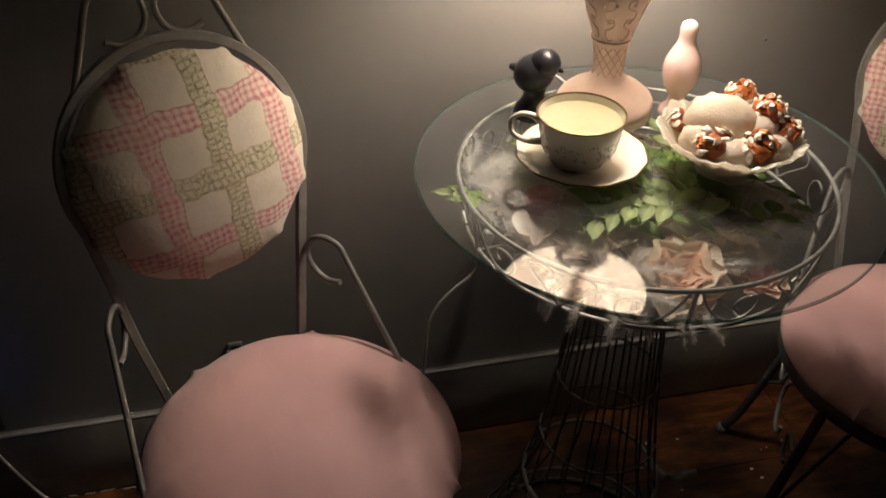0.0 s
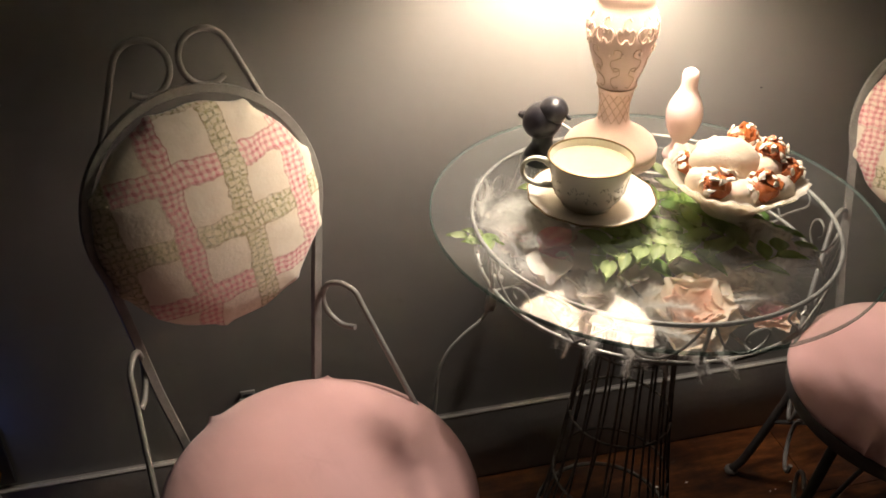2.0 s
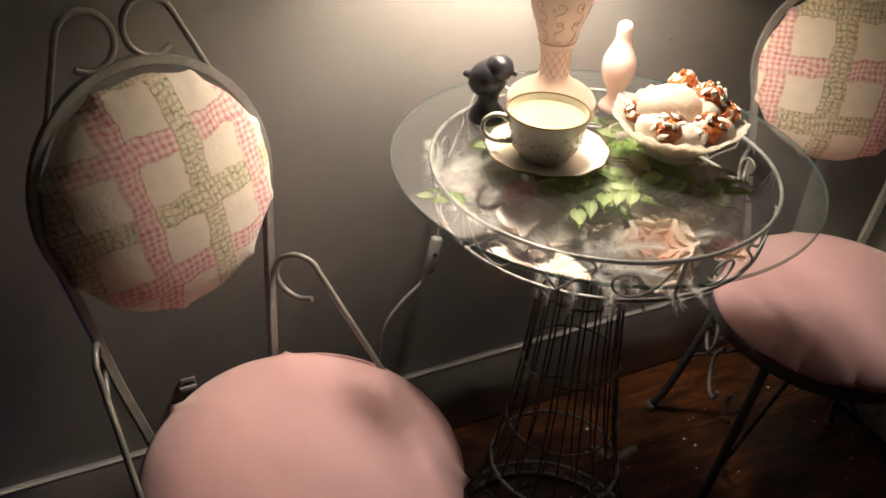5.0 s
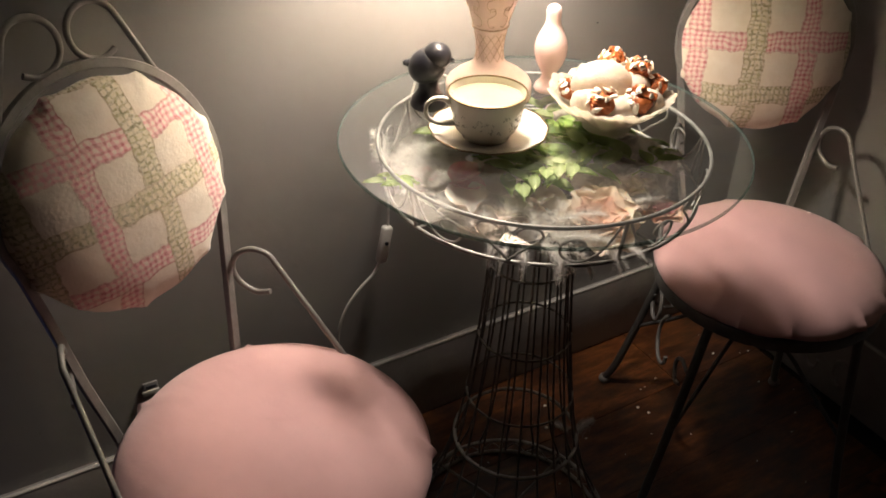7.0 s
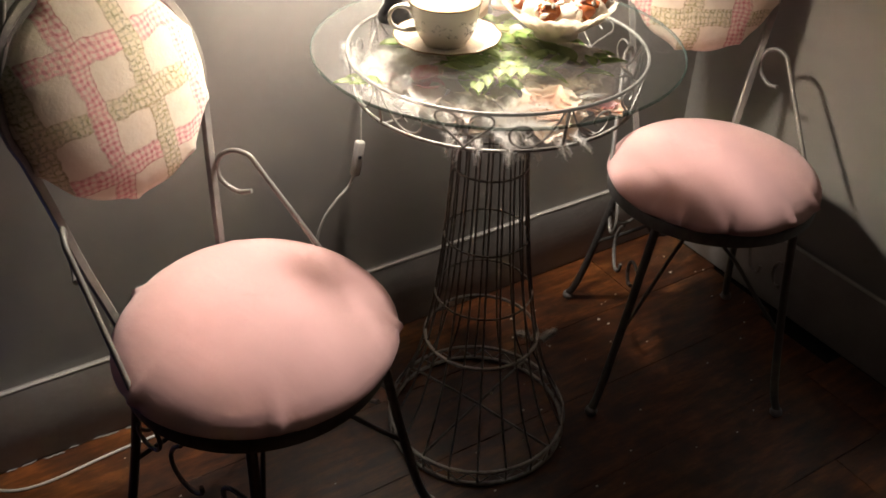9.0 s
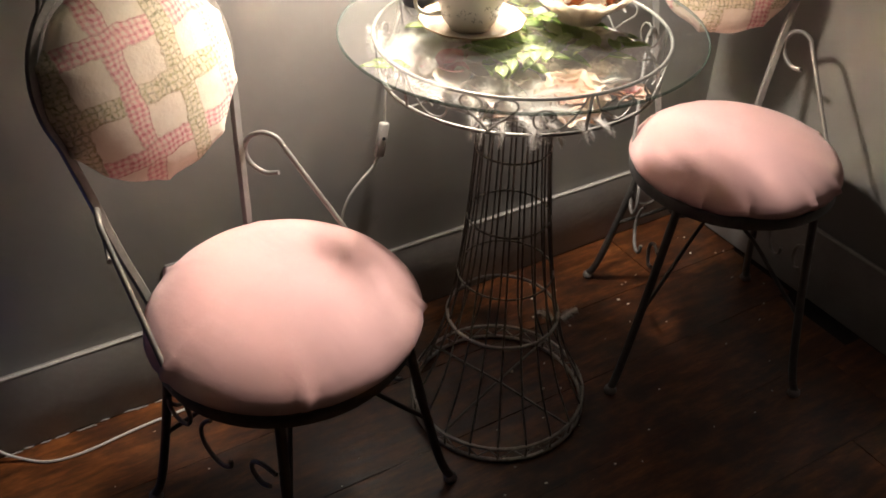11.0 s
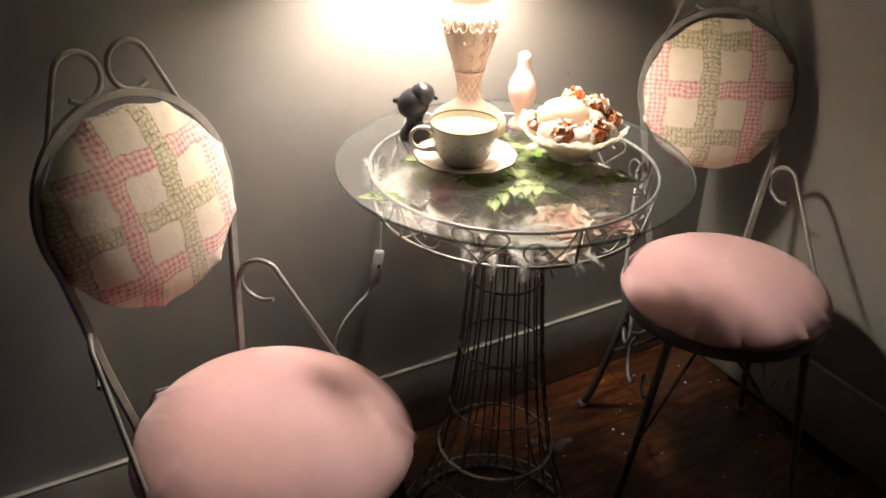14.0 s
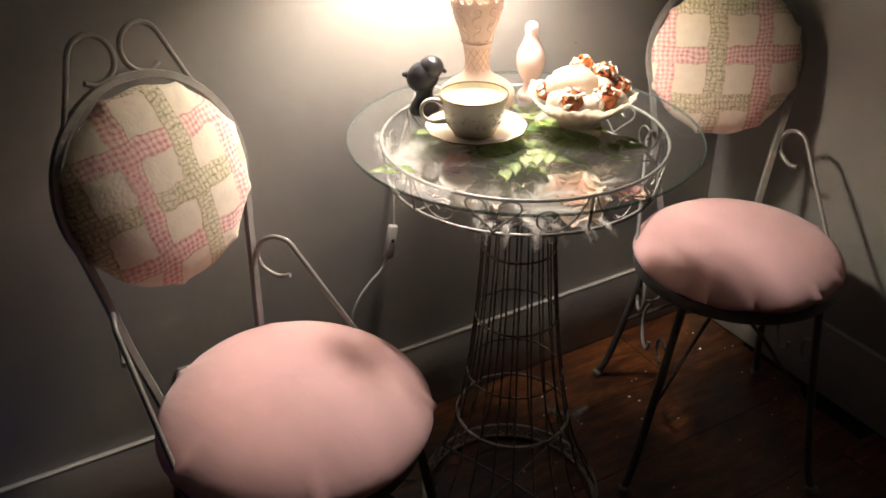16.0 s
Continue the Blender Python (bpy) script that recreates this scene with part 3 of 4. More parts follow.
M = 0.712
for k in range(5):
    a0 = -99 + 72 * k
    bm = bmesh.new()
    tube(bm, [on_rim(a0, 0.683), on_rim(a0, M), on_rim(a0, 0.7405)], 0.0026, 7)
    part("rim_post", bm, WIRE, table)
    for s in (-1, 1):
        # curl that springs from the post
        base = a0 + s * 1.5
        pts = [(0, 0.740), (2.0, 0.722), (5.5, 0.702), (10, 0.690), (15, 0.690), (18.2, 0.700), (18.6, 0.714), (16, 0.723), (12.2, 0.721), (10.8, 0.711), (12.5, 0.704)]
        bm = bmesh.new()
        tube(bm, smooth_path([on_rim(base + s * x, z) for x, z in pts], 5), 0.0017, 6)
        part("rim_curl", bm, WIRE, table)
        # half of a heart
        mid = a0 + 36
        pts = [(0, 0.685), (3, 0.698), (7, 0.712), (10.2, 0.725), (9.5, 0.736), (6, 0.7395), (3, 0.734), (2.2, 0.725), (4.2, 0.720)]
        bm = bmesh.new()
        tube(bm, smooth_path([on_rim(mid + s * x, z) for x, z in pts], 5), 0.0017, 6)
        part("rim_heart", bm, WIRE, table)
# basket floor
bm = bmesh.new()
for r in (0.07, 0.12, 0.17):
    tube(bm, circle(r, 0.678, 48), 0.0018, 6, closed=True)
for k in range(12):
    a = radians(30 * k + 9)
    d = Vector((math.cos(a), math.sin(a), 0))
    tube(bm, [d * 0.05 + Vector((0, 0, 0.676)), d * 0.219 + Vector((0, 0, 0.680))], 0.002, 6)
part("basket_floor", bm, WIRE, table)
# flared cage of rods; rods and upper hoops darker than the rim
BX, BY = -0.034, -0.046


def skew(z):
    """How far the wire foot has slid off the column's axis at the height z."""
    f = max(0.0, min(1.0, (0.20 - z) / 0.165))
    return Vector((BX * f, BY * f, 0))


for k in range(20):
    a = radians(18 * k + 4)
    d = Vector((math.cos(a), math.sin(a), 0))
    pts = []
    for r, z in ((0.058, 0.676), (0.060, 0.62), (0.066, 0.50), (0.078, 0.36), (0.092, 0.25), (0.106, 0.175), (0.128, 0.105), (0.152, 0.06), (0.166, 0.034), (0.166, 0.003)):
        pts.append(d * r + skew(z) + Vector((0, 0, z)))
    bm = bmesh.new()
    tube(bm, smooth_path(pts, 3), 0.0019, 6)
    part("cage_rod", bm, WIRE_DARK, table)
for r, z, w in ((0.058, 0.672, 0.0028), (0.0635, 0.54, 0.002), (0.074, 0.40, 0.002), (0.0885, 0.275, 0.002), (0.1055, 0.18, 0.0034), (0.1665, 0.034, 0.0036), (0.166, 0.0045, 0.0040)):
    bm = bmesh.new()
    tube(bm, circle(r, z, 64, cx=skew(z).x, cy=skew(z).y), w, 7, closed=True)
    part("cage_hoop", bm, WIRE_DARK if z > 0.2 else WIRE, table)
for a in (20, 110):
    d = Vector((math.cos(radians(a)), math.sin(radians(a)), 0))
    bm = bmesh.new()
    tube(bm, [d * 0.166 + Vector((BX, BY, 0.034)), Vector((BX, BY, 0.036 + a * 4e-5)), d * -0.166 + Vector((BX, BY, 0.034))], 0.0024, 6)
    part("base_cross", bm, WIRE_DARK, table)
bm = bmesh.new()
pts = []
for k in range(48):
    a = radians(7.5 * k)
    pts.append((BX + 0.166 * math.cos(a), BY + 0.166 * math.sin(a), 0.008 + 0.022 * (k % 2)))
tube(bm, pts, 0.0016, 5, closed=True)
part("base_lacing", bm, WIRE, table)
# glass top: clear faces, green ground edge
bm = bmesh.new()
lathe(bm, [(0.0, 0.7455), (0.2790, 0.7455), (0.2805, 0.7462), (0.281, 0.7480), (0.2805, 0.7498), (0.2790, 0.7505), (0.0, 0.7505)], 128)
me_glass = part("glass_top", bm, [GLASS, GLASS_EDGE, GLASS_BASE], table, "clear glass disc with green edge", smooth=False)
for p in me_glass.data.polygons:
    if math.hypot(p.center.x, p.center.y) > 0.2791:
        p.material_index = 1
    elif p.normal.z < 0:
        p.material_index = 2
me_glass.visible_shadow = False
TOP = 0.7508

# ---------------------------------------------------------------- lamp
lamp = thing("table_lamp", pose(-0.757, -0.142, TOP, 1.2, -1.5, 0), "blush pink urn table lamp with raised scrolls, lit, on the glass", "lamp")
profile = [(0.0, 0.0), (0.060, 0.0), (0.0635, 0.003), (0.0635, 0.009), (0.0615, 0.0115), (0.0635, 0.014), (0.0635, 0.020), (0.060, 0.026), (0.051, 0.034), (0.038, 0.042), (0.027, 0.050), (0.0215, 0.058), (0.0195, 0.068), (0.0195, 0.080), (0.0215, 0.094), (0.0245, 0.106), (0.0255, 0.109), (0.0245, 0.112),
           (0.0275, 0.122), (0.033, 0.138), (0.0385, 0.155), (0.0425, 0.172), (0.0440, 0.186), (0.0434, 0.198), (0.0408, 0.208), (0.0376, 0.215), (0.0362, 0.221), (0.0372, 0.2255), (0.0392, 0.232), (0.0384, 0.240), (0.034, 0.243), (0.016, 0.248), (0.010, 0.256), (0.010, 0.310), (0.0, 0.311)]
bm = bmesh.new()
lathe(bm, profile, 56)
part("urn_body", bm, BLUSH, lamp)


def lamp_radius(z):
    for (r0, z0), (r1, z1) in zip(profile, profile[1:]):
        if z0 <= z <= z1 and z1 > z0:
            return r0 + (r1 - r0) * (z - z0) / (z1 - z0)
    return 0.03


def on_lamp(a, z, lift=0.0006):
    r = lamp_radius(z) + lift
    return Vector((r * math.cos(radians(a)), r * math.sin(radians(a)), z))


bm = bmesh.new()
tube(bm, circle(0.0257, 0.109, 40), 0.0011, 6, closed=True)
for k in range(12):
    for s in (-1, 1):
        tube(bm, [on_lamp(30 * k + s * t * 9.0, 0.060 + t * 0.0052, 0.0002) for t in range(9)], 0.0006, 5)
part("gilt_lattice", bm, GILT, lamp, "faint gilt lattice on the neck")
rnd = random.Random(11)
for k in range(9):
    a = 40 * k + rnd.uniform(-4, 4)
    s = 1 if k % 2 else -1
    for z0, w in ((0.113, 0.9), (0.140, 0.9)):
        pts = [(-12 * s * w, z0 + 0.002), (0, z0), (10 * s * w, z0 + 0.007), (8 * s * w, z0 + 0.015), (-2 * s * w, z0 + 0.018), (-12 * s * w, z0 + 0.023), (-9 * s * w, z0 + 0.031), (2 * s * w, z0 + 0.031), (3 * s * w, z0 + 0.025)]
        bm = bmesh.new()
        tube(bm, smooth_path([on_lamp(a + x, z, 0.0003) for x, z in pts], 4), 0.0007, 5)
        part("gilt_scroll", bm, GILT, lamp, "raised gilt scroll")
bm = bmesh.new()
for k in range(10):
    a = 36 * k
    for s in (-1, 1):
        pts = [(0, 0.186), (6 * s, 0.180), (13 * s, 0.184), (15 * s, 0.194), (9 * s, 0.199), (5 * s, 0.193)]
        tube(bm, smooth_path([on_lamp(a + x, z, 0.001) for x, z in pts], 4), 0.0019, 6, taper=lambda t: 1.1 - 0.5 * t)
    for _ in range(3):
        p = on_lamp(a + rnd.uniform(-15, 15), rnd.uniform(0.162, 0.200), 0.0006)
        blob(bm, p, (0.0024, 0.0024, 0.0034), 0.3, k, 1)
    pts = [(5, 0.197), (-5, 0.201), (-4, 0.209), (4, 0.2125), (8, 0.208)]
    tube(bm, smooth_path([on_lamp(a + x, z, 0.0008) for x, z in pts], 4), 0.0012, 5)
part("acanthus_band", bm, BLUSH, lamp, "raised acanthus leaves")
bm = bmesh.new()
lathe(bm, [(0.0, 0.312), (0.013, 0.312), (0.0135, 0.334), (0.011, 0.338), (0.0, 0.339)], 20)
part("socket", bm, GOLD_RIM, lamp)
bm = bmesh.new()
lathe(bm, [(0.114, -0.055), (0.116, -0.055), (0.078, 0.155), (0.0765, 0.155), (0.114, -0.055)], 56)
shade = part("shade", bm, SHADE, lamp, "cloth lamp shade", m=Matrix.Translation((0.004, 0.010, 0.366)) @ Matrix.Rotation(radians(5), 4, "Y"))

# cord with an in-line switch, down the wall and along the floor
cord = thing("lamp_cord", pose(-0.883, -0.032, 0.458), "thin white lamp cord with in-line switch", "cord")
o = Vector((-0.883, -0.032, 0.458))
pts = [(-0.775, -0.085, 0.7545), (-0.785, -0.040, 0.7535), (-0.795, -0.008, 0.7530), (-0.798, -0.0026, 0.744), (-0.815, -0.004, 0.70), (-0.850, -0.012, 0.62), (-0.866, -0.026, 0.55), (-0.871, -0.030, 0.49)]
bm = bmesh.new()
tube(bm, [q - o for q in smooth_path(pts, 6)], 0.0019, 7)
part("upper_cord", bm, PLASTIC, cord)
pts = [(-0.886, -0.030, 0.425), (-0.902, -0.030, 0.400), (-0.928, -0.030, 0.378), (-0.955, -0.030, 0.346), (-0.972, -0.030, 0.300), (-0.978, -0.030, 0.22), (-0.990, -0.032, 0.12), (-1.02, -0.045, 0.03), (-1.08, -0.060, 0.0035), (-1.20, -0.068, 0.003), (-1.32, -0.067, 0.003), (-1.425, -0.070, 0.003), (-1.53, -0.080, 0.003), (-1.59, -0.072, 0.003), (-1.63, -0.045, 0.004), (-1.668, -0.024, 0.03), (-1.70, -0.022, 0.12), (-1.722, -0.020, 0.20)]
bm = bmesh.new()
tube(bm, [Vector(q) - o for q in smooth_path(pts, 6)], 0.0027, 7)
part("lower_cord", bm, PLASTIC, cord)
bm = bmesh.new()
box(bm, -0.009, 0.009, -0.007, 0.007, -0.036, 0.034, 0.004)
for v in bm.verts:
    v.co.x *= 1.15 - 4.5 * abs(v.co.z)
body = part("switch", bm, PLASTIC, cord, "white in-line switch", m=pose(0.003, 0, 0, 0, 12, 0))
bm = bmesh.new()
lathe(bm, [(0.0, 0.0), (0.0036, 0.0), (0.0036, 0.002), (0.0, 0.0022)], 12)
part("switch_wheel", bm, NAVY, body, m=pose(0, -0.007, 0.004, 90))

# ---------------------------------------------------------------- cup and saucer
CX, CY = -0.833, -0.262
saucer = thing("saucer", pose(CX, CY, TOP), "ivory china saucer with tarnished gold rim, under the teacup", "saucer")
bm = bmesh.new()
lathe(bm, [(0.0, 0.003), (0.030, 0.003), (0.032, 0.0), (0.036, 0.0), (0.055, 0.007), (0.077, 0.0160), (0.079, 0.0180), (0.077, 0.0190), (0.055, 0.0125), (0.036, 0.008), (0.030, 0.0065), (0.0, 0.0065)], 72, lambda a, i: (1 + (0.012 * math.cos(12 * a) if 5 <= i <= 7 else 0.0), 0.0))
part("dish", bm, CHINA, saucer)
bm = bmesh.new()
tube(bm, [Vector((0.0792 * (1 + 0.012 * math.cos(12 * a)) * math.cos(a), 0.0792 * (1 + 0.012 * math.cos(12 * a)) * math.sin(a), 0.0183)) for a in [2 * math.pi * k / 96 for k in range(96)]], 0.0013, 6, closed=True)
part("gold_rim", bm, GOLD_RIM, saucer)

cup = thing("teacup", pose(CX - 0.006, CY - 0.003, TOP + 0.0068), "ivory china teacup with gold rim, filled with cream wax", "teacup")
bm = bmesh.new()
lathe(bm, [(0.0, 0.002), (0.026, 0.002), (0.027, 0.0), (0.030, 0.0), (0.0305, 0.004), (0.034, 0.009), (0.0405, 0.018), (0.0445, 0.032), (0.0468, 0.048), (0.0494, 0.063), (0.0504, 0.0678), (0.0490, 0.0676), (0.0455, 0.048), (0.043, 0.033), (0.038, 0.020), (0.026, 0.012), (0.0, 0.010)], 64)
part("bowl", bm, CHINA, cup)
bm = bmesh.new()
tube(bm, circle(0.0499, 0.0680, 72), 0.0014, 6, closed=True)
part("gold_rim", bm, GOLD_RIM, cup)
bm = bmesh.new()
lathe(bm, [(0.0, 0.054), (0.043, 0.054), (0.0466, 0.0568), (0.0468, 0.0584), (0.043, 0.0574), (0.028, 0.0578), (0.0, 0.0576)], 56)
part("wax_fill", bm, WAX, cup, "cream wax fill")
h = Matrix.Rotation(radians(164), 3, "Z")
pts = [h @ Vector((x, 0, z)) for x, z in ((0.0470, 0.056), (0.056, 0.0625), (0.068, 0.0640), (0.0775, 0.057), (0.0795, 0.045), (0.074, 0.034), (0.061, 0.027), (0.0425, 0.026))]
bm = bmesh.new()
tube(bm, smooth_path(pts, 5), 0.0042, 9, taper=lambda t: 1.15 - 0.5 * math.sin(math.pi * t))
part("handle", bm, CHINA, cup)
bm = bmesh.new()
rnd = random.Random(4)
for k in range(130):
    a = rnd.uniform(0, 360)
    z = rnd.uniform(0.026, 0.050)
    r = 0.0437 + (z - 0.030) * 0.155
    pts = [Vector((r * math.cos(radians(a + 1.6 * t)), r * math.sin(radians(a + 1.6 * t)), z + 0.0028 * math.sin(1.4 * t + k))) for t in range(5)]
    tube(bm, pts, 0.0006, 5)
tagged(part("floral_print", bm, CHINA_PRINT, cup, "faded floral print"), kind="stuff")


cup.scale = (1.04, 1.04, 0.95)


# ---------------------------------------------------------------- birds
def black_bird(m):
    """A plump bird with a stub tail, on a flared foot."""
    bm = bmesh.new()
    lathe(bm, [(0.0, 0.0), (0.0250, 0.0), (0.0262, 0.004), (0.0235, 0.013), (0.0180, 0.021), (0.0145, 0.028), (0.0145, 0.035), (0.0165, 0.044), (0.0, 0.048)], 28)
    blob(bm, (-0.002, 0, 0.0600), (0.0285, 0.0250, 0.0255), 0.0, 0, 3, Euler((0, radians(-38), 0)).to_quaternion())
    blob(bm, (0.0120, 0, 0.0765), (0.0205, 0.0195, 0.0195), 0.0, 0, 3)
    blob(bm, (-0.0230, 0, 0.0615), (0.0125, 0.0090, 0.0068), 0.0, 0, 2, Euler((0, radians(6), 0)).to_quaternion())
    blob(bm, (-0.0325, 0, 0.0620), (0.0050, 0.0054, 0.0048), 0.0, 0, 2)
    blob(bm, (0.0325, 0, 0.0720), (0.0062, 0.0034, 0.0034), 0.0, 0, 2, Euler((0, radians(28), 0)).to_quaternion())
    return tagged(part("bird_figurine", bm, BLACK_GLAZE, None, m=m), "small glossy black bird figurine on a round base, on the glass", "figurine")


def pink_bird(m):
    bm = bmesh.new()
    lathe(bm, [(0.0, 0.0), (0.0200, 0.0), (0.0215, 0.004), (0.0190, 0.010), (0.0125, 0.017), (0.0105, 0.025), (0.0145, 0.033), (0.0205, 0.044), (0.0240, 0.057), (0.0246, 0.068), (0.0225, 0.079), (0.0175, 0.090), (0.0128, 0.099), (0.0108, 0.106), (0.0108, 0.113), (0.0112, 0.120), (0.0095, 0.127), (0.0045, 0.1305), (0.0, 0.131)], 36)
    return tagged(part("pink_figurine", bm, PINK_GLAZE, None, m=m), "glossy pink gourd-shaped bird figurine beside the lamp", "figurine")


black_bird(pose(-0.853, -0.132, TOP, 0, 0, -40))
pink_bird(pose(-0.666, -0.166, TOP))

# ---------------------------------------------------------------- ruffled bowl with its sweet filling
DX, DY = -0.666, -0.307
dish = tagged(thing("ruffled_bowl", pose(DX, DY, TOP), "white ruffled milk glass bowl on the glass top", "bowl"))
bm = bmesh.new()


def ruffle(a, i):
    t = max(0.0, min(1.0, (i - 3) / 4.0)) if i <= 8 else max(0.0, min(1.0, (13 - i) / 4.0))
    return 1 + t * (0.022 * math.cos(9 * a + 0.4) + 0.013 * math.cos(27 * a)), t * (0.003 * math.cos(9 * a) + 0.0016 * math.cos(27 * a + 1))


lathe(bm, [(0.0, 0.002), (0.030, 0.0), (0.034, 0.001), (0.034, 0.006), (0.037, 0.012), (0.052, 0.022), (0.067, 0.035), (0.083, 0.050), (0.0858, 0.0535), (0.0828, 0.054), (0.067, 0.040), (0.050, 0.027), (0.035, 0.018), (0.0, 0.016)], 144, ruffle)
part("bowl_body", bm, MILK, dish)

sweet = thing("cream_dessert", pose(DX, DY, TOP + 0.018), "mock dessert of cream scoops with glazed pecan clusters", "dessert")
for x, y, z, sx, sy, sz, turn in ((0.0, 0.0, 0.016, 0.052, 0.050, 0.030, 0), (-0.014, 0.002, 0.044, 0.044, 0.032, 0.035, -28), (0.026, -0.012, 0.034, 0.031, 0.028, 0.027, 10), (0.012, 0.030, 0.036, 0.030, 0.026, 0.026, 0), (-0.038, -0.006, 0.028, 0.027, 0.028, 0.025, 0), (-0.016, -0.042, 0.026, 0.026, 0.022, 0.020, 0), (0.032, -0.040, 0.026, 0.026, 0.022, 0.020, 20)):
    bm = bmesh.new()
    blob(bm, (x, y, z), (sx, sy, sz), 0.10, x * 50, 3, Euler((0, radians(14), radians(turn))).to_quaternion())
    part("cream_scoop", bm, CREAM, sweet, "soft cream-coloured scoop")


def cluster(at, size, seed):
    """Broken slabs of glazed pecan with chips of white flake between them."""
    rnd = random.Random(seed)
    bm = bmesh.new()
    blob(bm, at, (size * 0.80, size * 0.80, size * 0.60), 0.35, seed, 2)
    ob = part("pecan_kernel", bm, PECAN, sweet, "orange-brown glazed pecan cluster")
    for k in range(9):
        d = Vector((rnd.uniform(-1, 1), rnd.uniform(-1, 1), rnd.uniform(0.0, 1))).normalized()
        turn = d.to_track_quat("Z", "Y") @ Euler((rnd.uniform(-0.7, 0.7), rnd.uniform(-0.5, 0.5), rnd.uniform(0, 6))).to_quaternion()
        w, h, e = size * rnd.uniform(0.28, 0.46), size * rnd.uniform(0.16, 0.26), size * 0.09
        bm = bmesh.new()
        box(bm, -w, w, -h, h, -e, e, e * 0.6)
        for v in bm.verts:
            v.co.z += e * 1.6 * (1 - (v.co.x / w) ** 2) + e * noise.noise(v.co / size * 3 + Vector((k, seed, 0)))
            v.co.y += h * 0.35 * noise.noise(v.co / size * 2 + Vector((seed, k, 3)))
        bmesh.ops.transform(bm, matrix=Matrix.LocRotScale(Vector(at) + d * size * 0.72, turn, None), verts=bm.verts)
        part("pecan_piece", bm, PECAN, ob, smooth=False)
    flakes = bmesh.new()
    for k in range(22):
        d = Vector((rnd.uniform(-1, 1), rnd.uniform(-1, 1), rnd.uniform(-0.1, 1))).normalized()
        turn = d.to_track_quat("Z", "Y") @ Euler((rnd.uniform(-0.6, 0.6), 0, rnd.uniform(0, 6))).to_quaternion()
        blob(flakes, Vector(at) + d * size * rnd.uniform(0.82, 1.02), (size * rnd.uniform(0.10, 0.18), size * rnd.uniform(0.16, 0.32), size * 0.08), 0.8, k, 1, turn)
    tagged(part("flake_dust", flakes, FLAKE, ob, "white flakes"), kind="stuff")


for i, (x, y, z, s) in enumerate(((-0.040, -0.034, 0.036, 0.024), (0.008, -0.050, 0.036, 0.024), (0.040, -0.004, 0.056, 0.023), (0.016, 0.024, 0.066, 0.021), (0.054, -0.026, 0.040, 0.019), (-0.046, 0.030, 0.034, 0.020), (0.056, 0.014, 0.046, 0.018))):
    cluster((x, y, z), s, i + 1)


# ---------------------------------------------------------------- flowers, leaves and feathers in the wire basket
def petal(bm, base, out, up, length, width, curl, cup=0.25, n=5, ruffled=0.0, seed=0.0, pointed=False):
    """A curved petal that grows from base along out, cupped and curled; two-sided with a little thickness."""
    out, up = out.normalized(), (up - out * up.dot(out.normalized())).normalized()
    side = out.cross(up)
    top, low = [], []
    for i in range(n + 1):
        t = i / n
        w = width * (math.sin(math.pi * min(1.0, 0.12 + t * 0.80)) ** 0.7) * (1.0 if t < 0.99 else 0.75)
        if pointed:
            w = width * (math.sin(math.pi * (0.05 + 0.945 * t ** 0.85)) ** 0.85)
        row_t, row_l = [], []
        for k in range(-2, 3):
            u = k / 2
            lift = curl * t * t + cup * width * u * u + ruffled * length * noise.noise((u * 2 + seed, t * 3, seed)) * t
            p = base + out * (length * (t - 0.10 * u * u * t)) + side * (w * u) + up * lift
            row_t.append(bm.verts.new(p))
            row_l.append(bm.verts.new(p - up * 0.0006))
        top.append(row_t)
        low.append(row_l)
    for rows, flip in ((top, False), (low, True)):
        for a, b in zip(rows, rows[1:]):
            for k in range(4):
                f = (a[k], a[k + 1], b[k + 1], b[k])
                bm.faces.new(f if not flip else f[::-1])


def rose(name, at, size, outer, inner, label, seed, tilt=(0, 0)):
    rnd = random.Random(seed)
    flower = thing(name, pose(*at, tilt[0], tilt[1], 0), label, "flower")
    for mat, rows in ((outer, ((1.0, 7, 0.25), (0.82, 6, 0.6))), (inner, ((0.62, 6, 0.95), (0.42, 5, 1.4), (0.25, 4, 2.2)))):
        bm = bmesh.new()
        for s, count, steep in rows:
            a0 = rnd.uniform(0, 6)
            for k in range(count):
                a = a0 + 2 * math.pi * k / count + rnd.uniform(-0.15, 0.15)
                d = Vector((math.cos(a), math.sin(a), steep + rnd.uniform(-0.1, 0.1)))
                petal(bm, Vector((0, 0, 0.004)), d, Vector((-math.cos(a) * 0.5, -math.sin(a) * 0.5, 1)), size * s * rnd.uniform(0.9, 1.08), size * s * 0.46, -size * 0.10, 0.28, 6, 0.14, seed + k)
        part("outer_petals" if mat is outer else "inner_petals", bm, mat, flower)
    return flower


BED = 0.6835
rose("peach_rose", (-0.772, -0.436, BED + 0.004), 0.066, PEACH, PEACH_DEEP, "open peach silk rose lying under the glass", 2, (10, -6))
rose("pale_rose", (-0.640, -0.275, BED + 0.010), 0.062, PALE_PETAL, PALE_PETAL, "pale peach silk rose under the bowl", 5)
rose("pink_rose", (-0.915, -0.235, BED + 0.003), 0.040, PALE_PETAL, ROSE_PINK, "small pink and white silk rose", 7)
rose("cream_rose", (-0.690, -0.165, BED + 0.003), 0.045, PALE_PETAL, PEACH, "cream silk rose near the lamp foot", 9)
rose("blush_rose", (-0.815, -0.175, BED + 0.003), 0.042, PALE_PETAL, PEACH, "pale blush silk rose beside the leaves", 15)
rose("white_rose", (-0.700, -0.330, BED + 0.002), 0.040, PALE_PETAL, PALE_PETAL, "white silk rose half hidden by leaves", 16)
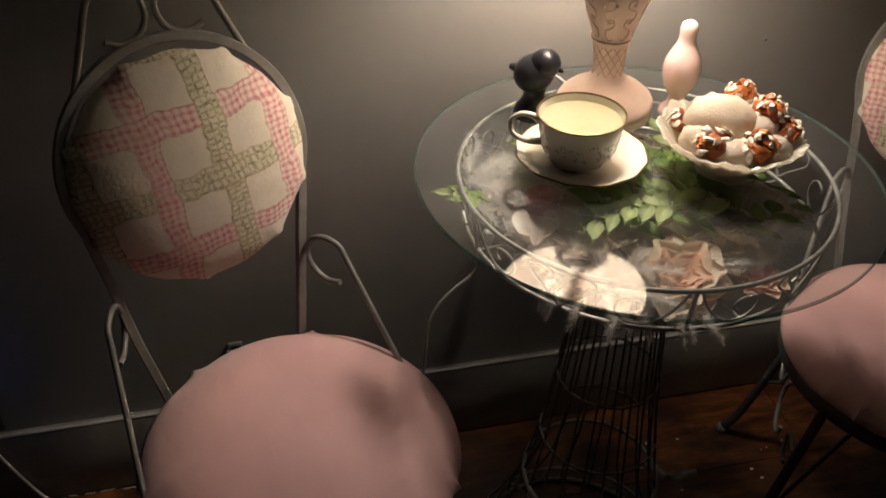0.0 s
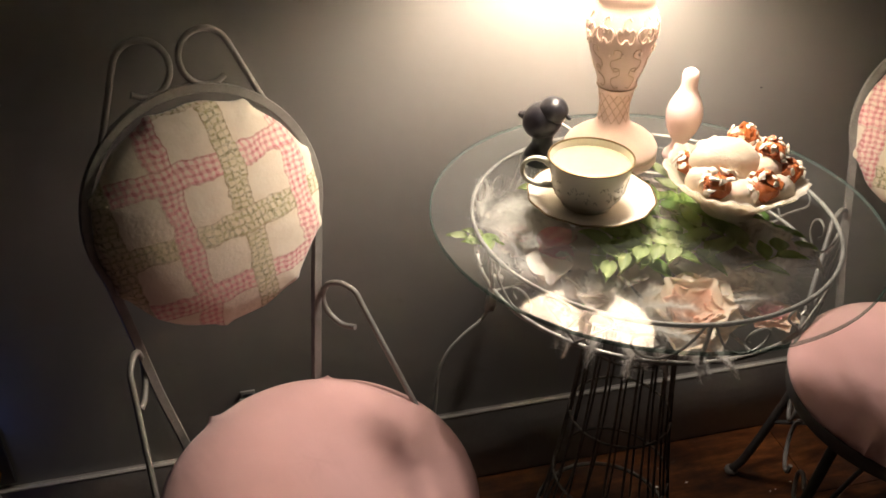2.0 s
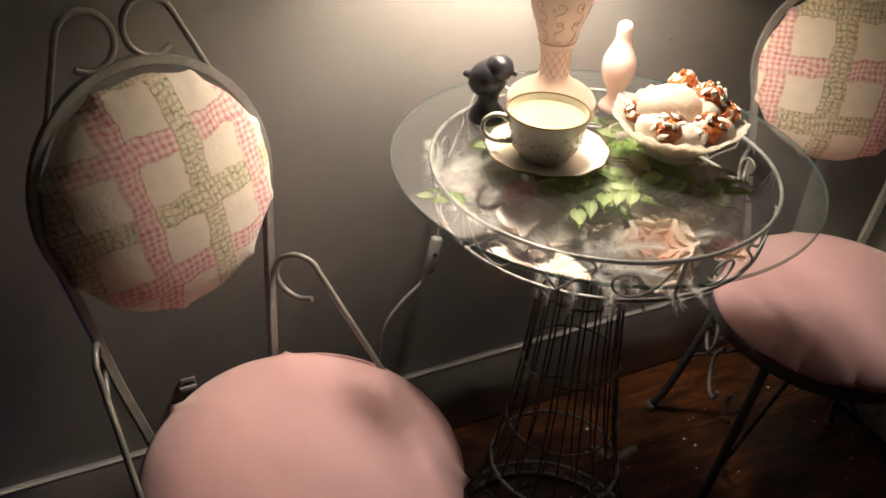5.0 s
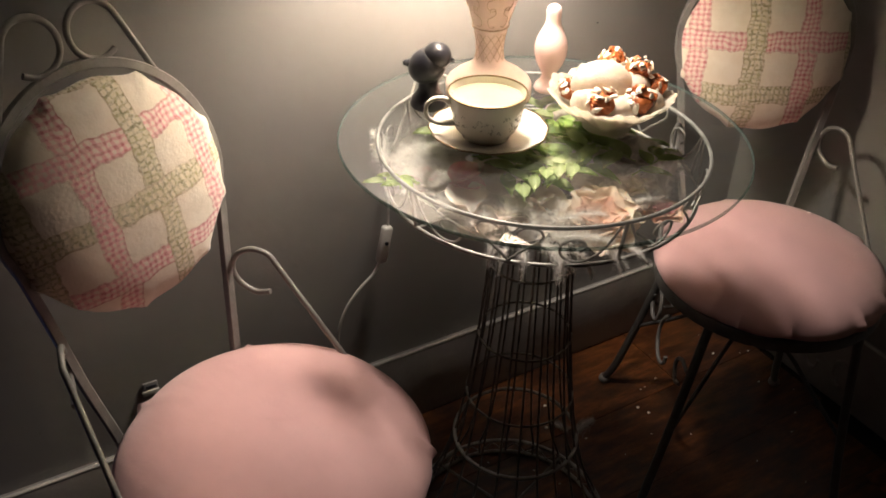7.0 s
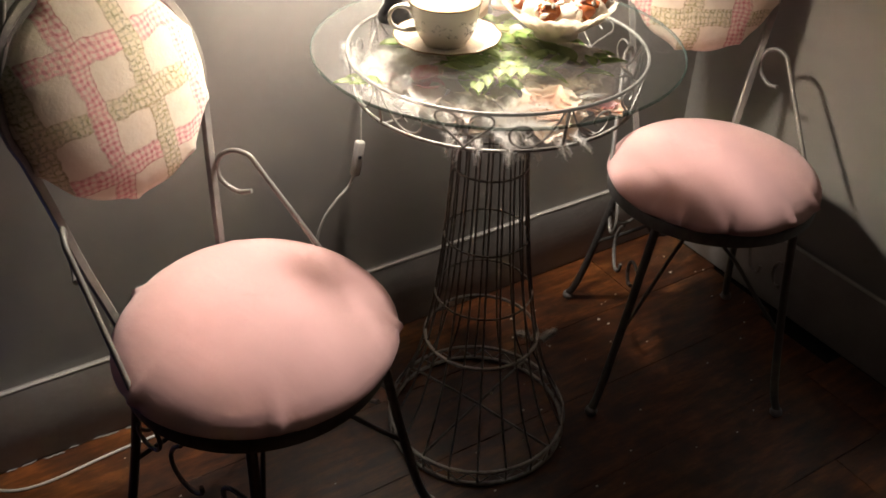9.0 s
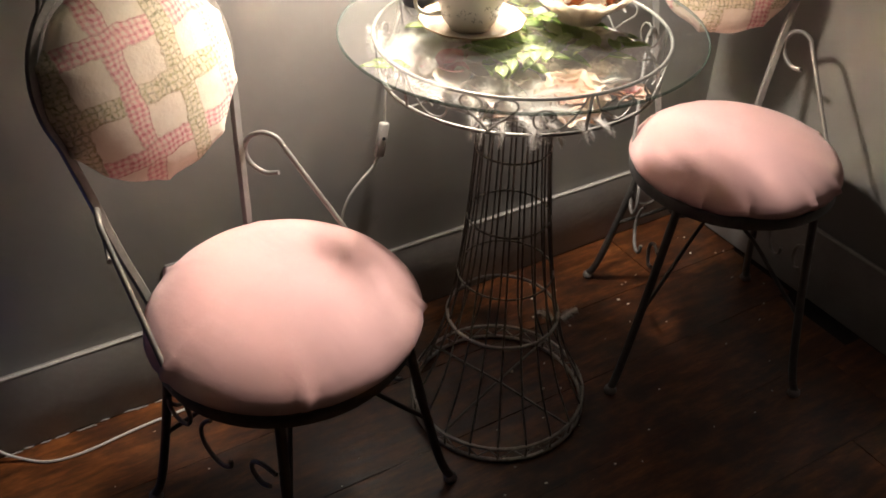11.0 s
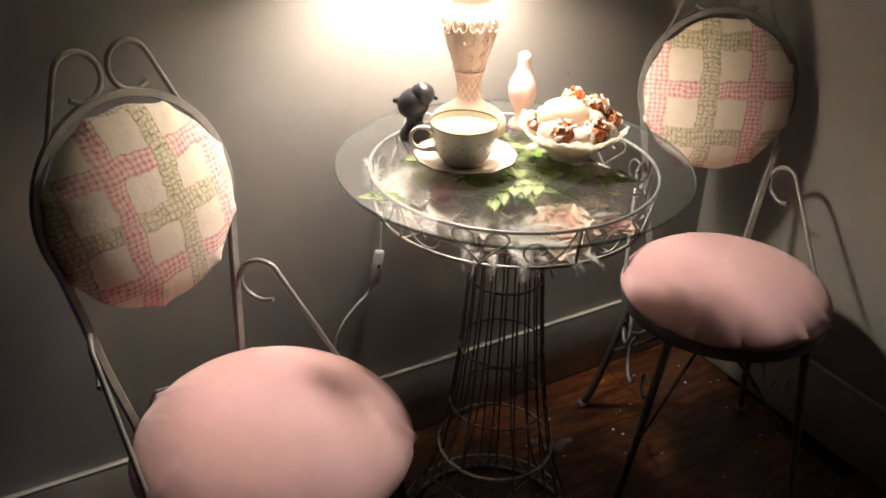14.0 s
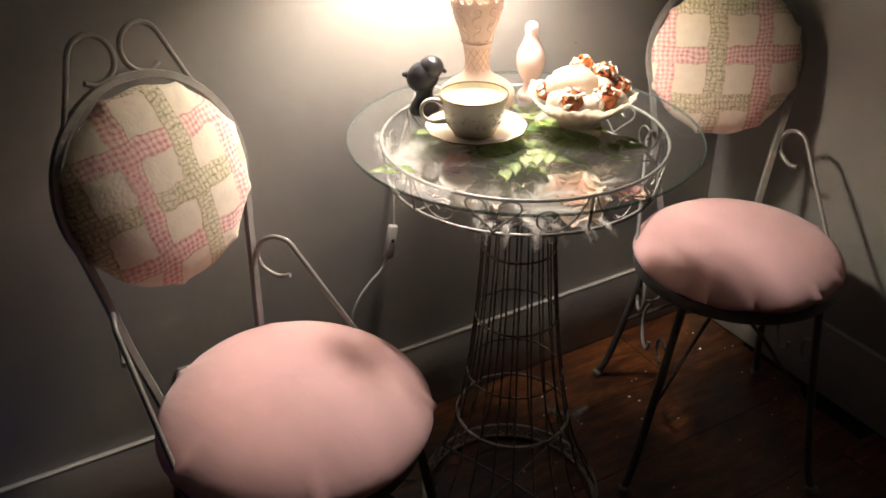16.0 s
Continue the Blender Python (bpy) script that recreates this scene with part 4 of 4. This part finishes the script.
rose("ivory_rose", (-0.632, -0.330, BED + 0.014), 0.056, PALE_PETAL, PALE_PETAL, "ivory silk rose between feathers and leaves", 18)
rose("milk_white_rose", (-0.860, -0.365, BED + 0.006), 0.050, PALE_PETAL, PALE_PETAL, "milk-white silk rose beside fallen petals", 19)
rose("champagne_rose", (-0.700, -0.405, BED + 0.010), 0.048, PALE_PETAL, PEACH, "champagne silk rose beside the peach rose", 20)
rose("coral_rosebud", (-0.680, -0.455, BED + 0.003), 0.034, PEACH_DEEP, ROSE_PINK, "small coral silk rosebud at the rim", 12)

bm = bmesh.new()
rnd = random.Random(31)
for k in range(90):
    r, a = 0.160 * math.sqrt(rnd.random()), rnd.uniform(0, 6.283)
    b = rnd.uniform(0, 6.283)
    petal(bm, Vector((TX + r * math.cos(a), TY + r * math.sin(a), BED + rnd.uniform(0.0, 0.014))), Vector((math.cos(b), math.sin(b), rnd.uniform(-0.05, 0.40))), Vector((0, 0, 1)), rnd.uniform(0.036, 0.060), rnd.uniform(0.014, 0.024), -0.004, 0.3, 5, 0.12, k)
tagged(part("petal_litter", bm, PALE_PETAL, None), "pale loose silk petals strewn over the basket floor", "petals", kind="stuff")

bloom = thing("fallen_bloom", pose(-0.872, -0.300, BED + 0.030), "loose pink and white silk petals under the glass", "flower")
bm = bmesh.new()
petal(bm, Vector((-0.036, 0.000, 0.008)), Vector((1, 0.15, 0.25)), Vector((0, 0, 1)), 0.050, 0.022, -0.008, 0.5, 7, 0.05, 1)
petal(bm, Vector((-0.038, 0.004, 0.004)), Vector((0.8, -0.7, 0.1)), Vector((0, 0, 1)), 0.048, 0.020, -0.006, 0.5, 7, 0.05, 2)
part("pink_petals", bm, ROSE_PINK, bloom, "deep pink petals")
bm = bmesh.new()
petal(bm, Vector((0.000, -0.004, 0.012)), Vector((1, -0.55, 0.06)), Vector((0, 0, 1)), 0.062, 0.030, -0.010, 0.35, 8, 0.10, 3)
petal(bm, Vector((0.000, -0.012, 0.004)), Vector((0.5, -1, 0.02)), Vector((0, 0, 1)), 0.055, 0.028, -0.004, 0.35, 8, 0.10, 4)
petal(bm, Vector((-0.030, -0.010, 0.002)), Vector((-0.3, -1, 0.05)), Vector((0, 0, 1)), 0.055, 0.028, -0.006, 0.35, 8, 0.10, 5)
part("white_petals", bm, PALE_PETAL, bloom, "white ruffled petals")


def sprig(at, heading, length, count, mat, label, seed, size=0.026, height=0.012):
    rnd = random.Random(seed)
    twig = thing("leaf_sprig", pose(*at, 0, 0, heading), label, "leaves", "silk leaf sprigs")
    pts = [Vector((length * t, 0.012 * math.sin(t * 3 + seed), height * math.sin(t * 2.6))) for t in (0, 0.2, 0.4, 0.6, 0.8, 1.0)]
    bm = bmesh.new()
    tube(bm, smooth_path(pts, 3), 0.0011, 5)
    part("stem", bm, mat, twig)
    for k in range(count):
        t = (k + 0.7) / count
        base = Vector((length * t, 0.012 * math.sin(t * 3 + seed), height * math.sin(t * 2.6)))
        s = 1 if k % 2 else -1
        d = Vector((0.55, s * (0.9 + rnd.uniform(-0.2, 0.2)), rnd.uniform(-0.05, 0.35)))
        bm = bmesh.new()
        petal(bm, base, d, Vector((0, 0, 1)), size * rnd.uniform(1.0, 1.5), size * rnd.uniform(0.25, 0.34), -0.005, 0.45, 7, 0.07, seed + k, True)
        part("leaf", bm, mat, twig)
    return twig


for x, y, hd, ln, ct, mat, sd, sz in ((-0.735, -0.362, 178, 0.115, 10, LEAF_PALE, 4, 0.030), (-0.725, -0.350, 160, 0.080, 6, LEAF_PALE, 5, 0.034), (-0.690, -0.315, 170, 0.070, 5, LEAF, 1, 0.042), (-0.700, -0.290, 30, 0.060, 4, LEAF, 22, 0.040),
                                      (-0.800, -0.205, -20, 0.100, 8, LEAF_DARK, 2, 0.040), (-0.835, -0.225, -30, 0.110, 8, LEAF_DARK, 10, 0.038), (-0.860, -0.150, -25, 0.080, 6, LEAF, 3, 0.038), (-0.810, -0.165, 200, 0.060, 5, LEAF_PALE, 13, 0.036),
                                      (-0.628, -0.300, 5, 0.048, 5, LEAF_DARK, 6, 0.034), (-0.770, -0.300, 190, 0.080, 6, LEAF_PALE, 12, 0.040), (-0.800, -0.345, -15, 0.090, 6, LEAF, 31, 0.036), (-0.598, -0.335, 15, 0.026, 3, LEAF, 7, 0.030), (-0.955, -0.272, 195, 0.040, 5, LEAF_PALE, 8, 0.024),
                                      (-0.955, -0.285, 215, 0.032, 3, LEAF, 9, 0.024), (-0.700, -0.225, 60, 0.070, 5, LEAF_PALE, 11, 0.036), (-0.690, -0.400, 20, 0.060, 4, LEAF, 28, 0.034), (-0.760, -0.250, 10, 0.080, 6, LEAF, 21, 0.038), (-0.660, -0.365, 150, 0.070, 5, LEAF_PALE, 14, 0.040)):
    sprig((x, y, BED + (0.006 if sd in (6, 7) else 0.026 + 0.0045 * (sd % 5))), hd, ln, ct, mat, {LEAF: "mid-green silk leaf sprig in the basket", LEAF_DARK: "dark green silk leaf sprig in the basket", LEAF_PALE: "pale yellow-green silk leaf sprig in the basket"}[mat], sd, sz)


def feather(at, heading, length, label, seed, droop=0.0, tilt=0.0):
    """A downy feather: a quill and many fine barbs."""
    rnd = random.Random(seed)
    tip = Vector((at[0] - TX + length * math.cos(radians(heading)), at[1] - TY + length * math.sin(radians(heading)), 0))
    if at[2] > 0.5 and tip.length > 0.19 and droop == 0:
        heading += 180
    plume = thing("feather", pose(*at, 0, tilt, heading), label, "feather", "feathers")
    spine = [Vector((length * t, 0.10 * length * math.sin(2.2 * t + seed), 0.14 * length * math.sin(2.6 * t) - droop * t * t)) for t in [k / 10 for k in range(11)]]
    bm = bmesh.new()
    tube(bm, spine, 0.0007, 5, taper=lambda t: 1.2 - t)
    part("quill", bm, FEATHER, plume)
    bm = bmesh.new()
    for k in range(640):
        t = rnd.uniform(0.02, 1.0)
        i = min(9, int(t * 10))
        p = spine[i].lerp(spine[i + 1], t * 10 - i)
        ln = length * (0.40 - 0.22 * t) * rnd.uniform(0.4, 1.2)
        d = Vector((rnd.uniform(-0.7, 0.9), rnd.uniform(-1, 1), rnd.uniform(-0.4, 0.9))).normalized()
        bend = Vector((rnd.uniform(-1, 1), rnd.uniform(-1, 1), rnd.uniform(-1, 0.4))) * ln * 0.35
        w = d.orthogonal().normalized() * 0.00024
        last = None
        for j in range(4):
            u = j / 3
            q = p + d * ln * u + bend * u * u
            pair = (bm.verts.new(q - w * (1.1 - u)), bm.verts.new(q + w * (1.1 - u)))
            if last:
                bm.faces.new((last[0], last[1], pair[1], pair[0]))
            last = pair
    tagged(part("down", bm, FEATHER, plume, smooth=False), kind="stuff")


for i, (x, y, hd, ln, dz, dr, tl) in enumerate(((-0.655, -0.375, 35, 0.085, 0.022, 0.0, 0), (-0.630, -0.400, 80, 0.075, 0.020, 0.0, 0), (-0.640, -0.350, -20, 0.070, 0.020, 0.0, 0), (-0.900, -0.135, 200, 0.080, 0.020, 0.0, 0), (-0.930, -0.180, 150, 0.075, 0.020, 0.0, 0),
                                                (-0.905, -0.165, 100, 0.080, 0.020, 0.0, 0), (-0.930, -0.350, 230, 0.065, 0.016, 0.0, 0), (-0.880, -0.400, 250, 0.070, 0.018, 0.0, 0), (-0.845, -0.455, 240, 0.050, 0.006, 0.012, 8), (-0.860, -0.440, 290, 0.050, 0.008, 0.015, 10),
                                                (-0.900, -0.395, 220, 0.045, 0.004, 0.015, 8), (-0.800, -0.470, 270, 0.045, 0.004, 0.012, 8), (-0.650, -0.415, 200, 0.060, 0.012, 0.0, 0), (-0.610, -0.385, 130, 0.060, 0.010, 0.0, 0), (-0.720, -0.240, 40, 0.070, 0.020, 0.0, 0),
                                                (-0.930, -0.230, 100, 0.060, 0.012, 0.0, 0), (-0.860, -0.425, 100, 0.05, 0.006, 0.0, 0))):
    feather((x, y, BED + dz), hd, ln, "downy white feather spilling among the silk flowers", i + 1, dr, tl)

rnd = random.Random(77)
for k in range(6):
    a = 222 + 9.5 * k + rnd.uniform(-3, 3)
    feather((TX + 0.200 * math.cos(radians(a)), TY + 0.200 * math.sin(radians(a)), BED + 0.004), a + rnd.uniform(-40, 40), rnd.uniform(0.030, 0.045), "downy white feather poking through the basket rim", 200 + k, rnd.uniform(0.010, 0.020), 8)
for i, (x, y, spread, count) in enumerate(((-0.915, -0.185, 0.035, 14), (-0.635, -0.385, 0.030, 6), (-0.910, -0.390, 0.025, 3), (-0.865, -0.445, 0.025, 3), (-0.605, -0.350, 0.02, 2), (-0.680, -0.230, 0.07, 2), (-0.925, -0.215, 0.03, 5), (-0.930, -0.265, 0.02, 2), (-0.835, -0.450, 0.025, 3), (-0.660, -0.440, 0.02, 3), (-0.670, -0.265, 0.03, 3))):
    for k in range(count):
        feather((x + rnd.uniform(-spread, spread), y + rnd.uniform(-spread, spread), BED + rnd.uniform(0.008, 0.026)), rnd.uniform(0, 360), rnd.uniform(0.05, 0.075), "downy white feather heaped among the silk flowers", 60 + 10 * i + k)

# ---------------------------------------------------------------- wall fittings and small debris
outlet = thing("wall_socket", pose(-1.296, 0, 0.287), "small dark wall socket with bent metal plate", "socket")
bm = bmesh.new()
box(bm, -0.012, 0.012, -0.004, -0.0005, -0.014, 0.014, 0.0015)
part("plate", bm, TRIM, outlet, "painted metal plate")
bm = bmesh.new()
box(bm, -0.008, 0.009, -0.0070, -0.0055, 0.004, 0.010, 0.0006)
part("slot", bm, NAVY, outlet, "dark opening")
bm = bmesh.new()
box(bm, -0.015, 0.012, -0.0085, -0.0055, -0.008, 0.001, 0.0008)
part("bracket", bm, TRIM_EDGE, outlet, "bent pale metal tab")

night = thing("night_light", pose(-1.728, 0, 0.215), "plug-in night light with glowing blue flower shade", "night light")
bm = bmesh.new()
box(bm, -0.042, 0.042, -0.007, -0.0005, -0.035, 0.090, 0.003)
part("wall_plate", bm, NAVY, night, "dark wall plate")
bm = bmesh.new()
box(bm, -0.016, 0.016, -0.034, -0.008, -0.005, 0.036, 0.006)
lathe(bm, [(0.0, 0.030), (0.014, 0.030), (0.017, 0.040), (0.015, 0.052), (0.0, 0.053)], 20, cx=0.0, cy=-0.036)
lean = pose(0.012, 0, -0.004, 0, -17, 0)
part("plug_body", bm, AMBER, night, "amber plastic body", m=lean)
bm = bmesh.new()
lathe(bm, [(0.0, 0.054), (0.015, 0.054), (0.019, 0.066), (0.022, 0.080), (0.029, 0.087), (0.027, 0.088), (0.019, 0.080), (0.016, 0.066), (0.012, 0.058), (0.0, 0.057)], 48, lambda a, i: (1 + (0.14 * math.cos(7 * a) if 3 <= i <= 6 else 0.0), 0.0), cx=0.0, cy=-0.036)
shade = part("flower_shade", bm, LED, night, "glowing blue-white flower shade", m=lean)
bm = bmesh.new()
lathe(bm, [(0.0, 0.058), (0.0095, 0.058), (0.0125, 0.066), (0.0130, 0.074), (0.0110, 0.079), (0.0, 0.081)], 24, cx=0.0, cy=-0.036)
part("lit_core", bm, LED_CORE, shade, "white glowing core")

for x, z, w in ((-0.441, 0.764, 0.0022), (-0.352, 0.580, 0.0018)):
    bm = bmesh.new()
    blob(bm, (0, 0, 0), (w, 0.0008, w * 0.6), 0.6, x * 9, 2)
    tagged(part("wall_chip", bm, NAVY, None, m=pose(x, -0.0005, z)), "small dark chip in the wall paint", "chip", kind="structure")

rnd = random.Random(21)
bm = bmesh.new()
for x, y in ((-0.393, -0.218), (-0.728, -0.289), (-0.594, -0.173), (-0.383, -0.240), (-0.130, -0.167), (-0.700, -0.360), (-0.560, -0.120)):
    blob(bm, (x, y, 0.0008), (0.004, 0.003, 0.0012), 0.5, x * 30, 1)
for k in range(60):
    x, y = rnd.uniform(-1.6, -0.05), rnd.uniform(-0.62, -0.05)
    s = rnd.uniform(0.0008, 0.0022)
    blob(bm, (x, y, 0.0005), (s * 1.5, s, 0.0008), 0.5, k, 1)
tagged(part("floor_debris", bm, FLAKE, None), "pale crumbs and dust specks scattered on the floor", "debris", kind="stuff")
feather((-0.545, -0.215, 0.004), 20, 0.045, "small white feather fallen on the floor", 40)
feather((-0.565, -0.205, 0.004), 120, 0.040, "small white feather fallen on the floor", 41)

rnd = random.Random(64)
for k in range(16):
    x = -1.66 + 0.030 * k + rnd.uniform(-0.010, 0.010)
    bm = bmesh.new()
    ln = rnd.uniform(0.012, 0.040)
    tube(bm, [(ln * t, rnd.uniform(-0.0015, 0.0015), rnd.uniform(0.0, 0.0015)) for t in (0, 0.3, 0.6, 1.0)], 0.0013, 5, taper=lambda t: 1.2 - abs(t - 0.5))
    tagged(part("paint_chip", bm, TRIM_EDGE, None, m=pose(x, -0.0185 - rnd.uniform(0, 0.004), 0.0018)), "flaked pale paint along the foot of the skirting board", "paint chip", "paint chips", "structure")

# ---------------------------------------------------------------- floorboards
rnd = random.Random(5)
W = 0.185
row = 0
y = -0.017
while y > -2.2:
    x = -0.017 - rnd.uniform(0.0, 0.4)
    edges = [-0.017]
    while x > -3.58:
        edges.append(x)
        x -= rnd.uniform(1.2, 2.4)
    edges.append(-3.6)
    for x1, x0 in zip(edges, edges[1:]):
        if x1 - x0 < 0.05:
            continue
        bm = bmesh.new()
        box(bm, x0 + 0.001, x1 - 0.001, y - W + 0.0006, y - 0.0003, -0.022, rnd.uniform(-0.0004, 0.0), 0.0007)
        part("floorboard", bm, FLOOR, floor, smooth=False)
    y -= W
bm = bmesh.new()
box(bm, -3.6, -0.001, -3.4, y, -0.022, -0.001)
part("floorboards_beyond", bm, FLOOR, floor, smooth=False)
